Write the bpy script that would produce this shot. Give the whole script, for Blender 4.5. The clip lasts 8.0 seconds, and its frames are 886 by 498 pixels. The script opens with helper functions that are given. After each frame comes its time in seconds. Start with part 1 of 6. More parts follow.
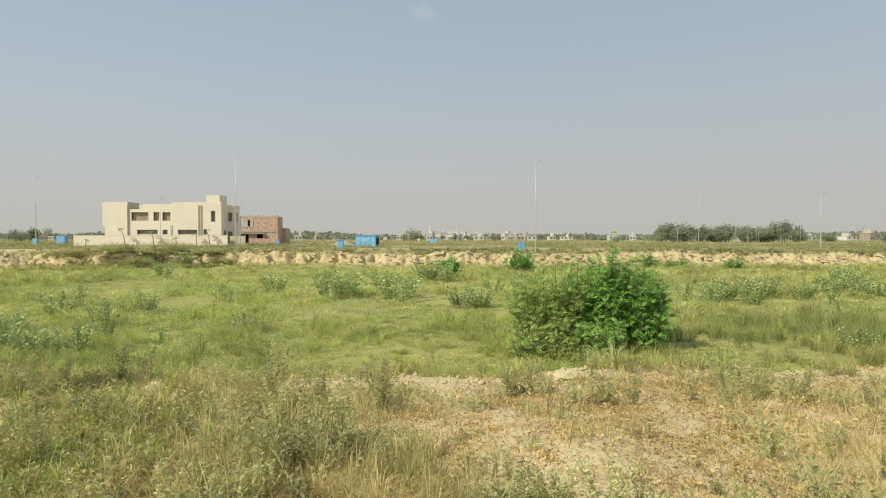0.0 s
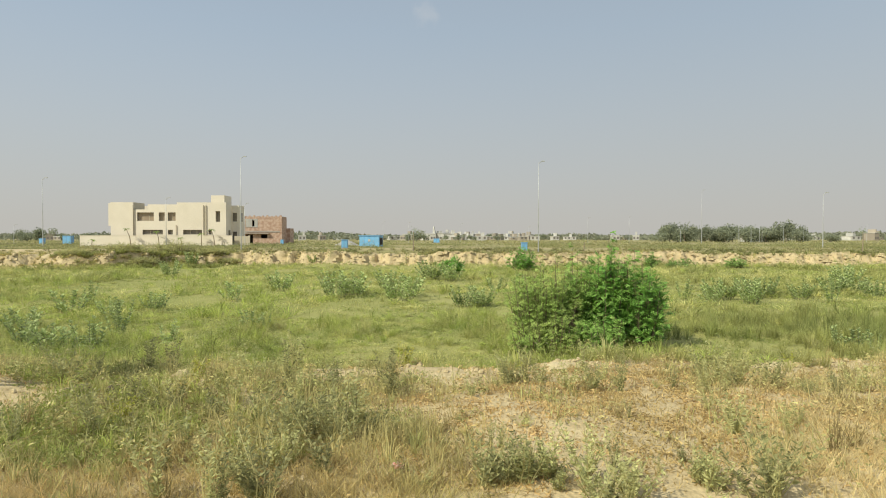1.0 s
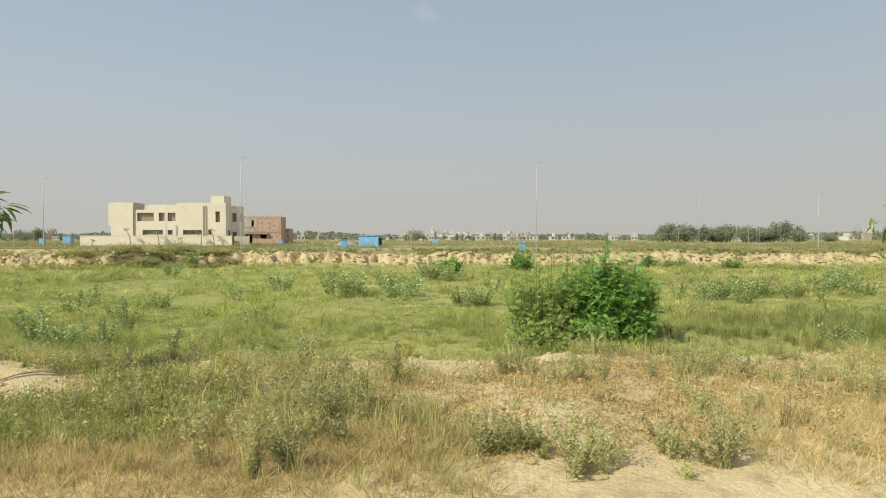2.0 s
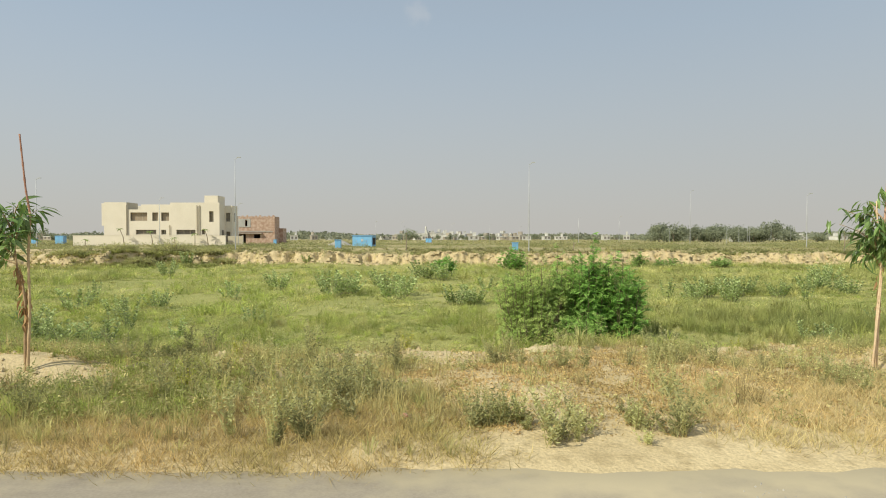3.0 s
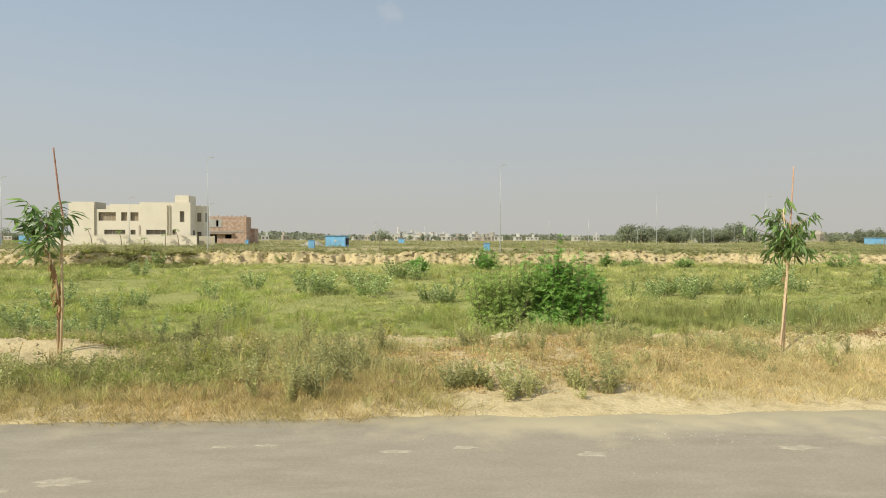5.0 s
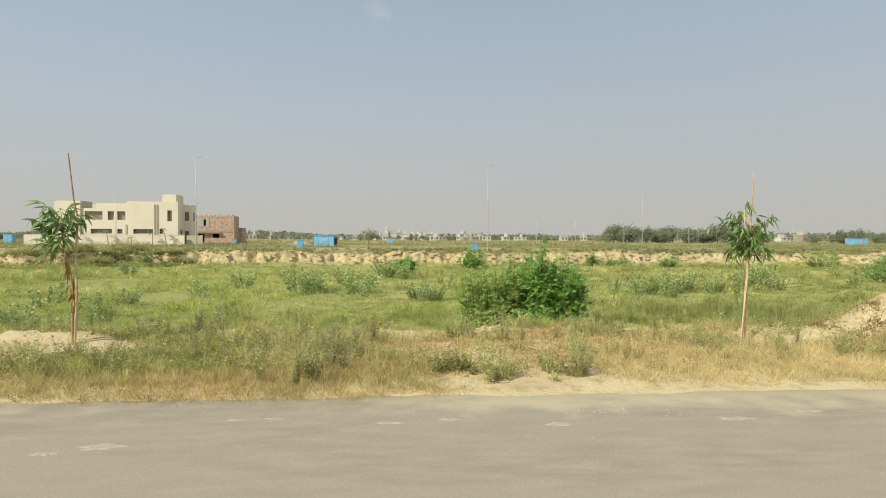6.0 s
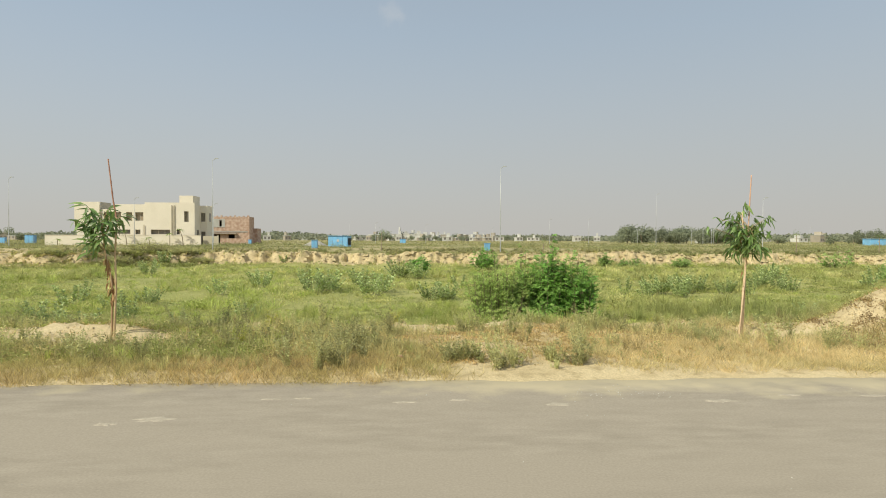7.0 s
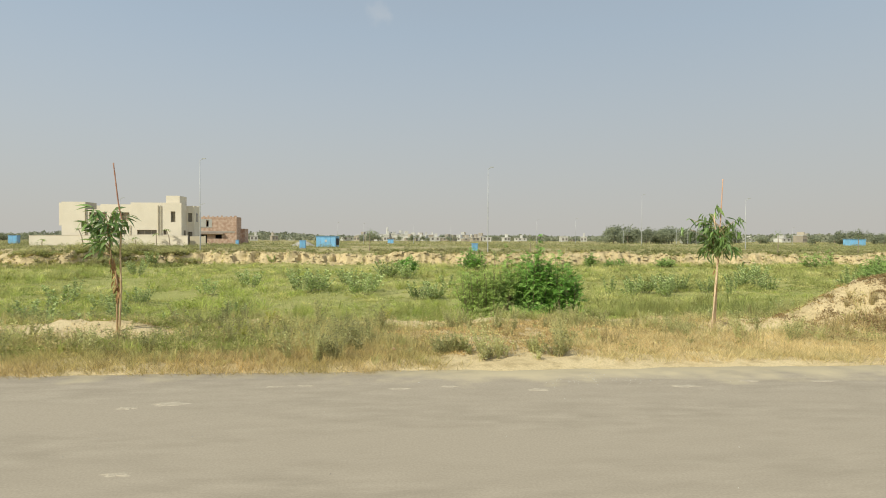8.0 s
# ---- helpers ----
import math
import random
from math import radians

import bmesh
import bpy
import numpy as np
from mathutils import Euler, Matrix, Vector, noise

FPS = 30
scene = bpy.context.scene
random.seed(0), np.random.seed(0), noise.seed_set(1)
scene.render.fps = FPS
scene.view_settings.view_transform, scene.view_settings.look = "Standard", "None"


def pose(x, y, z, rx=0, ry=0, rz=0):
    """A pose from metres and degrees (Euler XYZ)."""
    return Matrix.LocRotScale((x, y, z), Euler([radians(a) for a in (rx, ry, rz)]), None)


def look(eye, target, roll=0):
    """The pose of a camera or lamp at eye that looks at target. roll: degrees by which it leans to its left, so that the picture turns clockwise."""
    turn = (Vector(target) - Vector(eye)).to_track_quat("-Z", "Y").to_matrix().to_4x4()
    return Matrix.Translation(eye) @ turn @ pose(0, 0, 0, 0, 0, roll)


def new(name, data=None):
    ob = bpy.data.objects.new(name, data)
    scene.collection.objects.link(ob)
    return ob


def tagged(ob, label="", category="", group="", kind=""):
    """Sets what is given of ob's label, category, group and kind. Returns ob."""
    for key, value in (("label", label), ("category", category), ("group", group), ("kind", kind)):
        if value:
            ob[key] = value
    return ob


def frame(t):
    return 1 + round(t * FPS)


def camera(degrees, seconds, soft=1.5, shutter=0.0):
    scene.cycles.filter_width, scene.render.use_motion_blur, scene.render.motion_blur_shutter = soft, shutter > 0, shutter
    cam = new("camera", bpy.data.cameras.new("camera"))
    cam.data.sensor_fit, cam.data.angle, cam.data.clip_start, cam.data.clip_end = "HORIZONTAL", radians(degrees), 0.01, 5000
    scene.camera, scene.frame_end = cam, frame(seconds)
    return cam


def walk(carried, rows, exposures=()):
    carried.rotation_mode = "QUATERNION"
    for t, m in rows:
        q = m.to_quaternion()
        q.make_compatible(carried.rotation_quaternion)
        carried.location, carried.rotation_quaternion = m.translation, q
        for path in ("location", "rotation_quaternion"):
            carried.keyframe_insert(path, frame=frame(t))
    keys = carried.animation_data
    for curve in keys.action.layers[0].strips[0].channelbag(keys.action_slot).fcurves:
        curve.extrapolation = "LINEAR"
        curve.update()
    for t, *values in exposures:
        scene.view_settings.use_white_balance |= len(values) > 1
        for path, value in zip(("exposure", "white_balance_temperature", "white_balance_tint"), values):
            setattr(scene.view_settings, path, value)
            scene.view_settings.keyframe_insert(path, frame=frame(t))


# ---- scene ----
cam = camera(72.8, 8.0, soft=1.0)
PATH = [
    (0, (0.135, -0.092, 1.62), (0.135, 1.908, 1.583), -0.0),
    (0.5, (0.156, -0.352, 1.622), (0.15, 1.648, 1.585), -0.0),
    (1, (0.146, -0.658, 1.627), (0.135, 1.342, 1.59), 0.0),
    (1.5, (0.131, -1.013, 1.646), (0.123, 0.987, 1.609), 0.0),
    (2.8, (0.127, -1.812, 1.679), (0.125, 0.188, 1.642), -0.0),
    (3, (0.101, -1.981, 1.676), (0.117, 0.018, 1.638), -0.0),
    (3.5, (0.068, -2.32, 1.692), (0.111, -0.321, 1.654), 0.0),
    (4, (0.073, -2.647, 1.69), (0.121, -0.648, 1.652), 0.0),
    (4.5, (0.04, -2.987, 1.686), (0.104, -0.988, 1.649), 0.0),
    (5, (0.001, -3.312, 1.681), (0.109, -1.315, 1.645), 0.1),
    (6.3, (-0.045, -4.235, 1.681), (0.103, -2.241, 1.644), 0.2),
    (6.5, (-0.056, -4.346, 1.671), (0.083, -2.351, 1.636), 0.2),
    (7, (-0.05, -4.667, 1.66), (0.054, -2.67, 1.625), 0.2),
    (7.5, (-0.079, -4.953, 1.659), (0.022, -2.956, 1.625), 0.2),
    (8, (-0.119, -5.244, 1.661), (0.026, -3.249, 1.627), 0.2),
]
walk(cam, [(t, look(e, a, r)) for t, e, a, r in PATH])


# ---- light ----
world = bpy.data.worlds.new("hazy_sky")
scene.world = world
world.use_nodes = True
wn, wl = world.node_tree.nodes, world.node_tree.links
SUN_ELEV, SUN_AZ = radians(42), radians(232)  # azimuth clockwise from +Y
sky = wn.new("ShaderNodeTexSky")
sky.sky_type, sky.sun_disc = "NISHITA", False
sky.sun_elevation, sky.sun_rotation = SUN_ELEV, 2 * math.pi - SUN_AZ
sky.air_density, sky.dust_density, sky.ozone_density = 1.0, 1.0, 0.6
# dusty haze thickens towards the horizon
up = wn.new("ShaderNodeTexCoord")
upz = wn.new("ShaderNodeSeparateXYZ")
wl.new(up.outputs["Generated"], upz.inputs[0])
veil = wn.new("ShaderNodeMapRange")
veil.interpolation_type = "SMOOTHSTEP"
for k, v in ((1, -0.02), (2, 0.50), (3, 0.97), (4, 0.62)):
    veil.inputs[k].default_value = v
wl.new(upz.outputs[2], veil.inputs[0])
hazed = wn.new("ShaderNodeMix")
hazed.data_type = "RGBA"
# the veil itself: pinkish grey low down, pale blue higher up
tone = wn.new("ShaderNodeMapRange")
for k, v in ((1, 0.02), (2, 0.32), (3, 0.0), (4, 1.0)):
    tone.inputs[k].default_value = v
wl.new(upz.outputs[2], tone.inputs[0])
veil_tone = wn.new("ShaderNodeMix")
veil_tone.data_type = "RGBA"
veil_tone.inputs[6].default_value, veil_tone.inputs[7].default_value = (3.86, 3.78, 3.53, 1), (3.45, 4.0, 4.34, 1)
wl.new(tone.outputs[0], veil_tone.inputs[0])
wl.new(veil_tone.outputs[2], hazed.inputs[7])
wl.new(veil.outputs[0], hazed.inputs[0])
wl.new(sky.outputs[0], hazed.inputs[6])
# one faint wisp of cloud
aim = wn.new("ShaderNodeVectorMath")
aim.operation = "SUBTRACT"
aim.inputs[1].default_value = Vector((-0.037, 1.0, 0.372)).normalized()
wl.new(up.outputs["Generated"], aim.inputs[0])
squash = wn.new("ShaderNodeVectorMath")
squash.operation = "MULTIPLY"
squash.inputs[1].default_value = (38.0, 38.0, 44.0)
wl.new(aim.outputs[0], squash.inputs[0])
reach = wn.new("ShaderNodeVectorMath")
reach.operation = "LENGTH"
wl.new(squash.outputs[0], reach.inputs[0])
puff = wn.new("ShaderNodeTexNoise")
puff.inputs["Scale"].default_value, puff.inputs["Detail"].default_value = 45.0, 4
wl.new(up.outputs["Generated"], puff.inputs["Vector"])
thin = wn.new("ShaderNodeMath")
thin.operation = "MULTIPLY_ADD"
thin.inputs[1].default_value = -2.2
wl.new(puff.outputs[0], thin.inputs[0])
wl.new(reach.outputs["Value"], thin.inputs[2])
wisp = wn.new("ShaderNodeMapRange")
wisp.interpolation_type = "SMOOTHSTEP"
for k, v in ((1, 0.0), (2, -1.2), (3, 0.0), (4, 0.28)):
    wisp.inputs[k].default_value = v
wl.new(thin.outputs[0], wisp.inputs[0])
clouded = wn.new("ShaderNodeMix")
clouded.data_type = "RGBA"
clouded.inputs[7].default_value = (4.6, 4.7, 4.75, 1)
wl.new(wisp.outputs[0], clouded.inputs[0])
wl.new(hazed.outputs[2], clouded.inputs[6])
wl.new(clouded.outputs[2], wn["Background"].inputs[0])
wn["Background"].inputs[1].default_value = 0.13
sun = new("sun", bpy.data.lights.new("sun", "SUN"))
sun.data.energy, sun.data.angle, sun.data.color = 4.2, radians(0.8), (1.0, 0.95, 0.77)
sun_dir = Vector((math.sin(SUN_AZ) * math.cos(SUN_ELEV), math.cos(SUN_AZ) * math.cos(SUN_ELEV), math.sin(SUN_ELEV)))
sun.matrix_world = look(sun_dir * 60, (0, 0, 0))
scene.view_settings.exposure = 0.0

rng = np.random.default_rng(7)


# ---- materials ----
def mat(name, c1, c2, scale=3.0, rough=0.85, bump=0.3, fine=40.0, islands=0.0, per_object=0.0, metal=0.0, leaf=0.0, c3=None, patch=0.2, spec=0.3, along=1.0, grain=0.35):
    """Two colours mixed by coarse and fine noise at real size; islands / per_object: brightness spread per piece; leaf: share of light let through."""
    m = bpy.data.materials.new(name)
    m.use_nodes = True
    n, l = m.node_tree.nodes, m.node_tree.links
    b = n["Principled BSDF"]
    b.inputs["Roughness"].default_value = rough
    b.inputs["Metallic"].default_value = metal
    b.inputs["Specular IOR Level"].default_value = spec
    pos = n.new("ShaderNodeNewGeometry")
    place = pos.outputs["Position"]
    if along != 1.0:  # streaks along x
        stretch = n.new("ShaderNodeVectorMath")
        stretch.operation = "MULTIPLY"
        stretch.inputs[1].default_value = (along, 1, 1)
        l.new(place, stretch.inputs[0])
        place = stretch.outputs[0]
    n1 = n.new("ShaderNodeTexNoise")
    n1.inputs["Scale"].default_value, n1.inputs["Detail"].default_value = scale, 6
    l.new(place, n1.inputs["Vector"])
    ramp = n.new("ShaderNodeMapRange")
    ramp.inputs[1].default_value, ramp.inputs[2].default_value = 0.36, 0.64
    l.new(n1.outputs[0], ramp.inputs[0])
    mix = n.new("ShaderNodeMix")
    mix.data_type = "RGBA"
    mix.inputs[6].default_value, mix.inputs[7].default_value = (*c1, 1), (*c2, 1)
    l.new(ramp.outputs[0], mix.inputs[0])
    col = mix.outputs[2]
    if c3:
        n3 = n.new("ShaderNodeTexNoise")
        n3.inputs["Scale"].default_value, n3.inputs["Detail"].default_value = patch, 3
        l.new(place, n3.inputs["Vector"])
        r3 = n.new("ShaderNodeMapRange")
        r3.inputs[1].default_value, r3.inputs[2].default_value = 0.42, 0.62
        l.new(n3.outputs[0], r3.inputs[0])
        m3 = n.new("ShaderNodeMix")
        m3.data_type = "RGBA"
        l.new(r3.outputs[0], m3.inputs[0])
        l.new(col, m3.inputs[6])
        m3.inputs[7].default_value = (*c3, 1)
        col = m3.outputs[2]
    n2 = n.new("ShaderNodeTexNoise")
    n2.inputs["Scale"].default_value, n2.inputs["Detail"].default_value = fine, 4
    l.new(pos.outputs["Position"], n2.inputs["Vector"])
    spread = [(n2.outputs[0], grain)]
    if islands:
        spread.append((pos.outputs["Random Per Island"], islands))
    if per_object:
        oi = n.new("ShaderNodeObjectInfo")
        spread.append((oi.outputs["Random"], per_object))
    for sock, amount in spread:
        rr = n.new("ShaderNodeMapRange")
        rr.inputs[3].default_value, rr.inputs[4].default_value = 1 - amount, 1 + amount
        l.new(sock, rr.inputs[0])
        mul = n.new("ShaderNodeVectorMath")
        mul.operation = "SCALE"
        l.new(col, mul.inputs[0])
        l.new(rr.outputs[0], mul.inputs["Scale"])
        col = mul.outputs[0]
    l.new(col, b.inputs["Base Color"])
    if bump:
        bp = n.new("ShaderNodeBump")
        bp.inputs["Strength"].default_value, bp.inputs["Distance"].default_value = bump, 0.02
        l.new(n2.outputs[0], bp.inputs["Height"])
        l.new(bp.outputs[0], b.inputs["Normal"])
    if leaf:
        tr = n.new("ShaderNodeBsdfTranslucent")
        l.new(col, tr.inputs[0])
        ms = n.new("ShaderNodeMixShader")
        ms.inputs[0].default_value = leaf
        l.new(b.outputs[0], ms.inputs[1])
        l.new(tr.outputs[0], ms.inputs[2])
        l.new(ms.outputs[0], n["Material Output"].inputs[0])
    return m


M_ROAD = mat("dusty_asphalt", (0.315, 0.27, 0.205), (0.375, 0.322, 0.247), 5.5, 0.92, 0.06, 55, c3=(0.357, 0.306, 0.234), patch=0.9, along=0.3, grain=0.22)


def dusted(m, sand, y0, y1):
    """Blown sand that thickens over the asphalt towards its edge, in ragged drifts."""
    n, l = m.node_tree.nodes, m.node_tree.links
    b = n["Principled BSDF"]
    col = b.inputs["Base Color"].links[0].from_socket
    geo = n.new("ShaderNodeNewGeometry")
    sep = n.new("ShaderNodeSeparateXYZ")
    l.new(geo.outputs["Position"], sep.inputs[0])
    nz = n.new("ShaderNodeTexNoise")
    nz.inputs["Scale"].default_value, nz.inputs["Detail"].default_value = 2.2, 7
    l.new(geo.outputs["Position"], nz.inputs["Vector"])
    wob = n.new("ShaderNodeMath")
    wob.operation = "MULTIPLY_ADD"
    wob.inputs[1].default_value = 1.6
    l.new(nz.outputs[0], wob.inputs[0])
    l.new(sep.outputs[1], wob.inputs[2])
    # the drift lies deeper east of the bare patch
    east = n.new("ShaderNodeMapRange")
    for k, v in ((1, -1.5), (2, 1.0), (3, -0.3), (4, 0.15)):
        east.inputs[k].default_value = v
    l.new(sep.outputs[0], east.inputs[0])
    both = n.new("ShaderNodeMath")
    both.operation = "ADD"
    l.new(wob.outputs[0], both.inputs[0])
    l.new(east.outputs[0], both.inputs[1])
    mr = n.new("ShaderNodeMapRange")
    mr.inputs[1].default_value, mr.inputs[2].default_value = y0 + 0.8, y1 + 0.8
    l.new(both.outputs[0], mr.inputs[0])
    mx = n.new("ShaderNodeMix")
    mx.data_type = "RGBA"
    l.new(mr.outputs[0], mx.inputs[0])
    l.new(col, mx.inputs[6])
    mx.inputs[7].default_value = (*sand, 1)
    l.new(mx.outputs[2], b.inputs["Base Color"])


dusted(M_ROAD, (0.53, 0.45, 0.295), 1.7, 2.35)
M_STAIN = mat("dried_mud_patch", (0.47, 0.41, 0.315), (0.39, 0.335, 0.255), 14, 0.95, 0.2, 60, grain=0.2)
M_GRAVEL = mat("pale_stone_chips", (0.50, 0.48, 0.42), (0.42, 0.39, 0.33), 9, 0.9, 0.2, 60, islands=0.3)
M_STRAW = mat("dry_straw", (0.64, 0.50, 0.24), (0.52, 0.41, 0.18), 0.9, 0.8, 0, 20, islands=0.45, leaf=0.35, c3=(0.49, 0.43, 0.175), patch=0.5)
M_GOLD = mat("golden_dry_grass", (0.77, 0.64, 0.34), (0.67, 0.535, 0.265), 0.9, 0.8, 0, 20, islands=0.3, leaf=0.35, c3=(0.58, 0.51, 0.245), patch=0.7)
M_LITTER = mat("reddish_dry_litter", (0.56, 0.395, 0.18), (0.64, 0.485, 0.235), 2, 0.9, 0, 20, islands=0.35, leaf=0.2, c3=(0.47, 0.36, 0.155), patch=0.8)
M_GRASS = mat("field_grass", (0.52, 0.51, 0.175), (0.65, 0.615, 0.26), 0.9, 0.75, 0, 6, islands=0.25, leaf=0.42, c3=(0.28, 0.35, 0.105), patch=0.6, grain=0.2)
M_HERB = mat("darker_herb_leaf", (0.29, 0.335, 0.095), (0.37, 0.39, 0.125), 0.5, 0.75, 0, 6, islands=0.22, leaf=0.35, grain=0.2)
M_BRUSH = mat("dull_brush_leaf", (0.42, 0.42, 0.17), (0.52, 0.495, 0.22), 0.7, 0.8, 0, 8, islands=0.25, leaf=0.38, grain=0.2)
M_SEED = mat("pale_seed_heads", (0.60, 0.57, 0.31), (0.51, 0.51, 0.25), 0.5, 0.8, 0, 6, islands=0.2, leaf=0.35, grain=0.2)
M_GRASS_FAR = mat("far_scrub_grass", (0.40, 0.38, 0.17), (0.47, 0.42, 0.21), 0.12, 0.8, 0, 4, islands=0.35, leaf=0.35, c3=(0.29, 0.31, 0.12), patch=0.06)
M_SCRUB_FAR = mat("far_dark_scrub", (0.27, 0.29, 0.12), (0.33, 0.33, 0.15), 0.3, 0.8, 0, 4, islands=0.4, leaf=0.3)
M_TUSSOCK = mat("pale_green_tussock", (0.655, 0.625, 0.235), (0.755, 0.715, 0.345), 0.5, 0.75, 0, 6, islands=0.34, leaf=0.40, c3=(0.46, 0.51, 0.145), patch=0.33, grain=0.2)
M_TUSSOCK_GREEN = mat("deep_green_tussock", (0.38, 0.455, 0.105), (0.49, 0.54, 0.15), 0.5, 0.75, 0, 6, islands=0.34, leaf=0.36, grain=0.2)
M_TUSSOCK_OLIVE = mat("olive_tussock", (0.40, 0.41, 0.14), (0.51, 0.49, 0.185), 0.4, 0.8, 0, 6, islands=0.34, leaf=0.36, c3=(0.31, 0.345, 0.115), patch=0.2, grain=0.2)
M_REED = mat("dry_olive_reed", (0.69, 0.585, 0.27), (0.56, 0.50, 0.205), 1.5, 0.8, 0, 20, islands=0.2, leaf=0.3)
M_ASH = mat("dark_ash", (0.10, 0.085, 0.065), (0.24, 0.19, 0.13), 14, 0.95, 0.5, 80)
M_VERGE_GREEN = mat("verge_grass", (0.34, 0.37, 0.13), (0.55, 0.52, 0.225), 2.2, 0.8, 0, 20, islands=0.45, leaf=0.36, c3=(0.60, 0.51, 0.24), patch=0.9)
M_WEED_LEAF = mat("grey_green_leaf", (0.38, 0.395, 0.17), (0.50, 0.49, 0.23), 2, 0.8, 0, 30, islands=0.22, per_object=0.4, leaf=0.34)
M_WEED_STEM = mat("brown_green_stem", (0.40, 0.37, 0.16), (0.50, 0.45, 0.21), 5, 0.85, 0, 60, per_object=0.3)
M_DRY_WEED = mat("dead_weed", (0.47, 0.38, 0.175), (0.56, 0.455, 0.215), 4, 0.9, 0, 60, islands=0.3, per_object=0.25, leaf=0.25)
M_YELLOW = mat("yellow_blossom", (0.55, 0.52, 0.10), (0.42, 0.45, 0.10), 6, 0.8, 0, 60, islands=0.2, leaf=0.3)
M_CALO = mat("milkweed_leaf", (0.50, 0.57, 0.27), (0.36, 0.44, 0.17), 2, 0.7, 0, 20, islands=0.3, per_object=0.15, leaf=0.35, spec=0.15)
M_CALO_STEM = mat("milkweed_stem", (0.26, 0.26, 0.17), (0.2, 0.2, 0.12), 4, 0.8, 0, 30)
M_OLIVE = mat("olive_shrub_leaf", (0.28, 0.40, 0.095), (0.39, 0.485, 0.135), 1.2, 0.7, 0, 20, islands=0.35, leaf=0.30)
M_MIXED = mat("mid_green_shrub_leaf", (0.25, 0.42, 0.09), (0.35, 0.51, 0.13), 1.2, 0.65, 0, 20, islands=0.35, leaf=0.30)
M_GREEN = mat("fresh_shrub_leaf", (0.17, 0.355, 0.06), (0.27, 0.465, 0.095), 1.2, 0.55, 0, 20, islands=0.35, leaf=0.30, spec=0.4)
M_SCRUB = mat("scrub_leaf", (0.23, 0.35, 0.09), (0.30, 0.40, 0.13), 1, 0.7, 0, 20, islands=0.35, per_object=0.2, leaf=0.35)
M_TWIG = mat("shrub_wood", (0.16, 0.12, 0.08), (0.22, 0.17, 0.11), 8, 0.9, 0.3, 60)
M_SAPLEAF = mat("sapling_leaf", (0.15, 0.25, 0.07), (0.26, 0.37, 0.12), 3, 0.4, 0, 30, per_object=0.45, islands=0.3, leaf=0.34, spec=0.6)
M_SAPDEAD = mat("withered_leaf", (0.45, 0.28, 0.13), (0.34, 0.21, 0.09), 8, 0.85, 0, 40, per_object=0.3)
M_BARK = mat("sapling_bark", (0.36, 0.25, 0.14), (0.47, 0.33, 0.19), 12, 0.85, 0.4, 90)
M_BARK_PALE = mat("pale_sapling_bark", (0.74, 0.57, 0.38), (0.60, 0.44, 0.27), 12, 0.85, 0.4, 90)
M_BAMBOO = mat("dry_bamboo", (0.60, 0.45, 0.27), (0.47, 0.33, 0.18), 5, 0.6, 0.2, 60)
M_BAMBOO_TOP = mat("reddish_bamboo", (0.42, 0.22, 0.14), (0.33, 0.16, 0.10), 5, 0.6, 0.2, 60)
M_BAMBOO_PALE = mat("pale_pink_bamboo", (0.66, 0.42, 0.30), (0.58, 0.34, 0.22), 5, 0.6, 0.2, 60)
M_CREAM = mat("cream_painted_render", (0.76, 0.695, 0.575), (0.71, 0.645, 0.525), 0.3, 0.85, 0.1, 6, grain=0.08)
# trim tone; on one villa face it also serves as painted shade
M_CREAM_TRIM = mat("grey_cream_trim", (0.50, 0.45, 0.34), (0.46, 0.41, 0.31), 0.5, 0.85, 0.1, 6, grain=0.08)
M_TINT = mat("brown_window_screen", (0.38, 0.30, 0.21), (0.31, 0.25, 0.18), 0.8, 0.3, 0, 4, spec=0.5, grain=0.08)
M_DARKGLASS = mat("dark_window_glass", (0.19, 0.17, 0.135), (0.24, 0.215, 0.17), 0.8, 0.15, 0, 4, spec=0.6, grain=0.08)
M_BRICK = mat("raw_red_brick", (0.45, 0.31, 0.235), (0.60, 0.47, 0.37), 3.2, 0.9, 0.4, 9, c3=(0.40, 0.26, 0.19), patch=1.6)
M_CONCRETE = mat("raw_concrete", (0.40, 0.36, 0.31), (0.33, 0.29, 0.25), 0.8, 0.9, 0.2, 9, grain=0.08)
M_BLUE = mat("sky_blue_paint", (0.19, 0.47, 0.77), (0.23, 0.51, 0.79), 0.8, 0.5, 0, 12, c3=(0.20, 0.42, 0.62), patch=0.6, grain=0.08)
M_BLUE_PALE = mat("faded_blue_paint", (0.24, 0.44, 0.66), (0.19, 0.38, 0.60), 0.8, 0.5, 0, 12, grain=0.08)
# near-black colour that stands in for unlit depth
M_DARK = mat("opening_darkness", (0.035, 0.03, 0.028), (0.05, 0.045, 0.04), 1, 0.9, 0, 6)
M_STEEL = mat("galvanised_steel", (0.52, 0.53, 0.52), (0.46, 0.47, 0.46), 1, 0.5, 0, 12, metal=0.3, grain=0.08)
M_WHITE = mat("white_render", (0.60, 0.59, 0.54), (0.46, 0.45, 0.41), 0.3, 0.85, 0, 3, per_object=0.15, grain=0.08)
M_TAN = mat("tan_render", (0.36, 0.32, 0.26), (0.42, 0.37, 0.29), 0.3, 0.85, 0, 3, per_object=0.2, grain=0.08)
M_FARWIN = mat("far_window", (0.15, 0.14, 0.13), (0.2, 0.18, 0.16), 0.5, 0.5, 0, 3)
# distance haze is mixed into the two leaf colours below, paler and greyer
M_TREE = mat("hazed_tree_leaf", (0.27, 0.30, 0.20), (0.32, 0.345, 0.23), 0.3, 0.85, 0, 3, islands=0.06, per_object=0.1, leaf=0.4, grain=0.08)
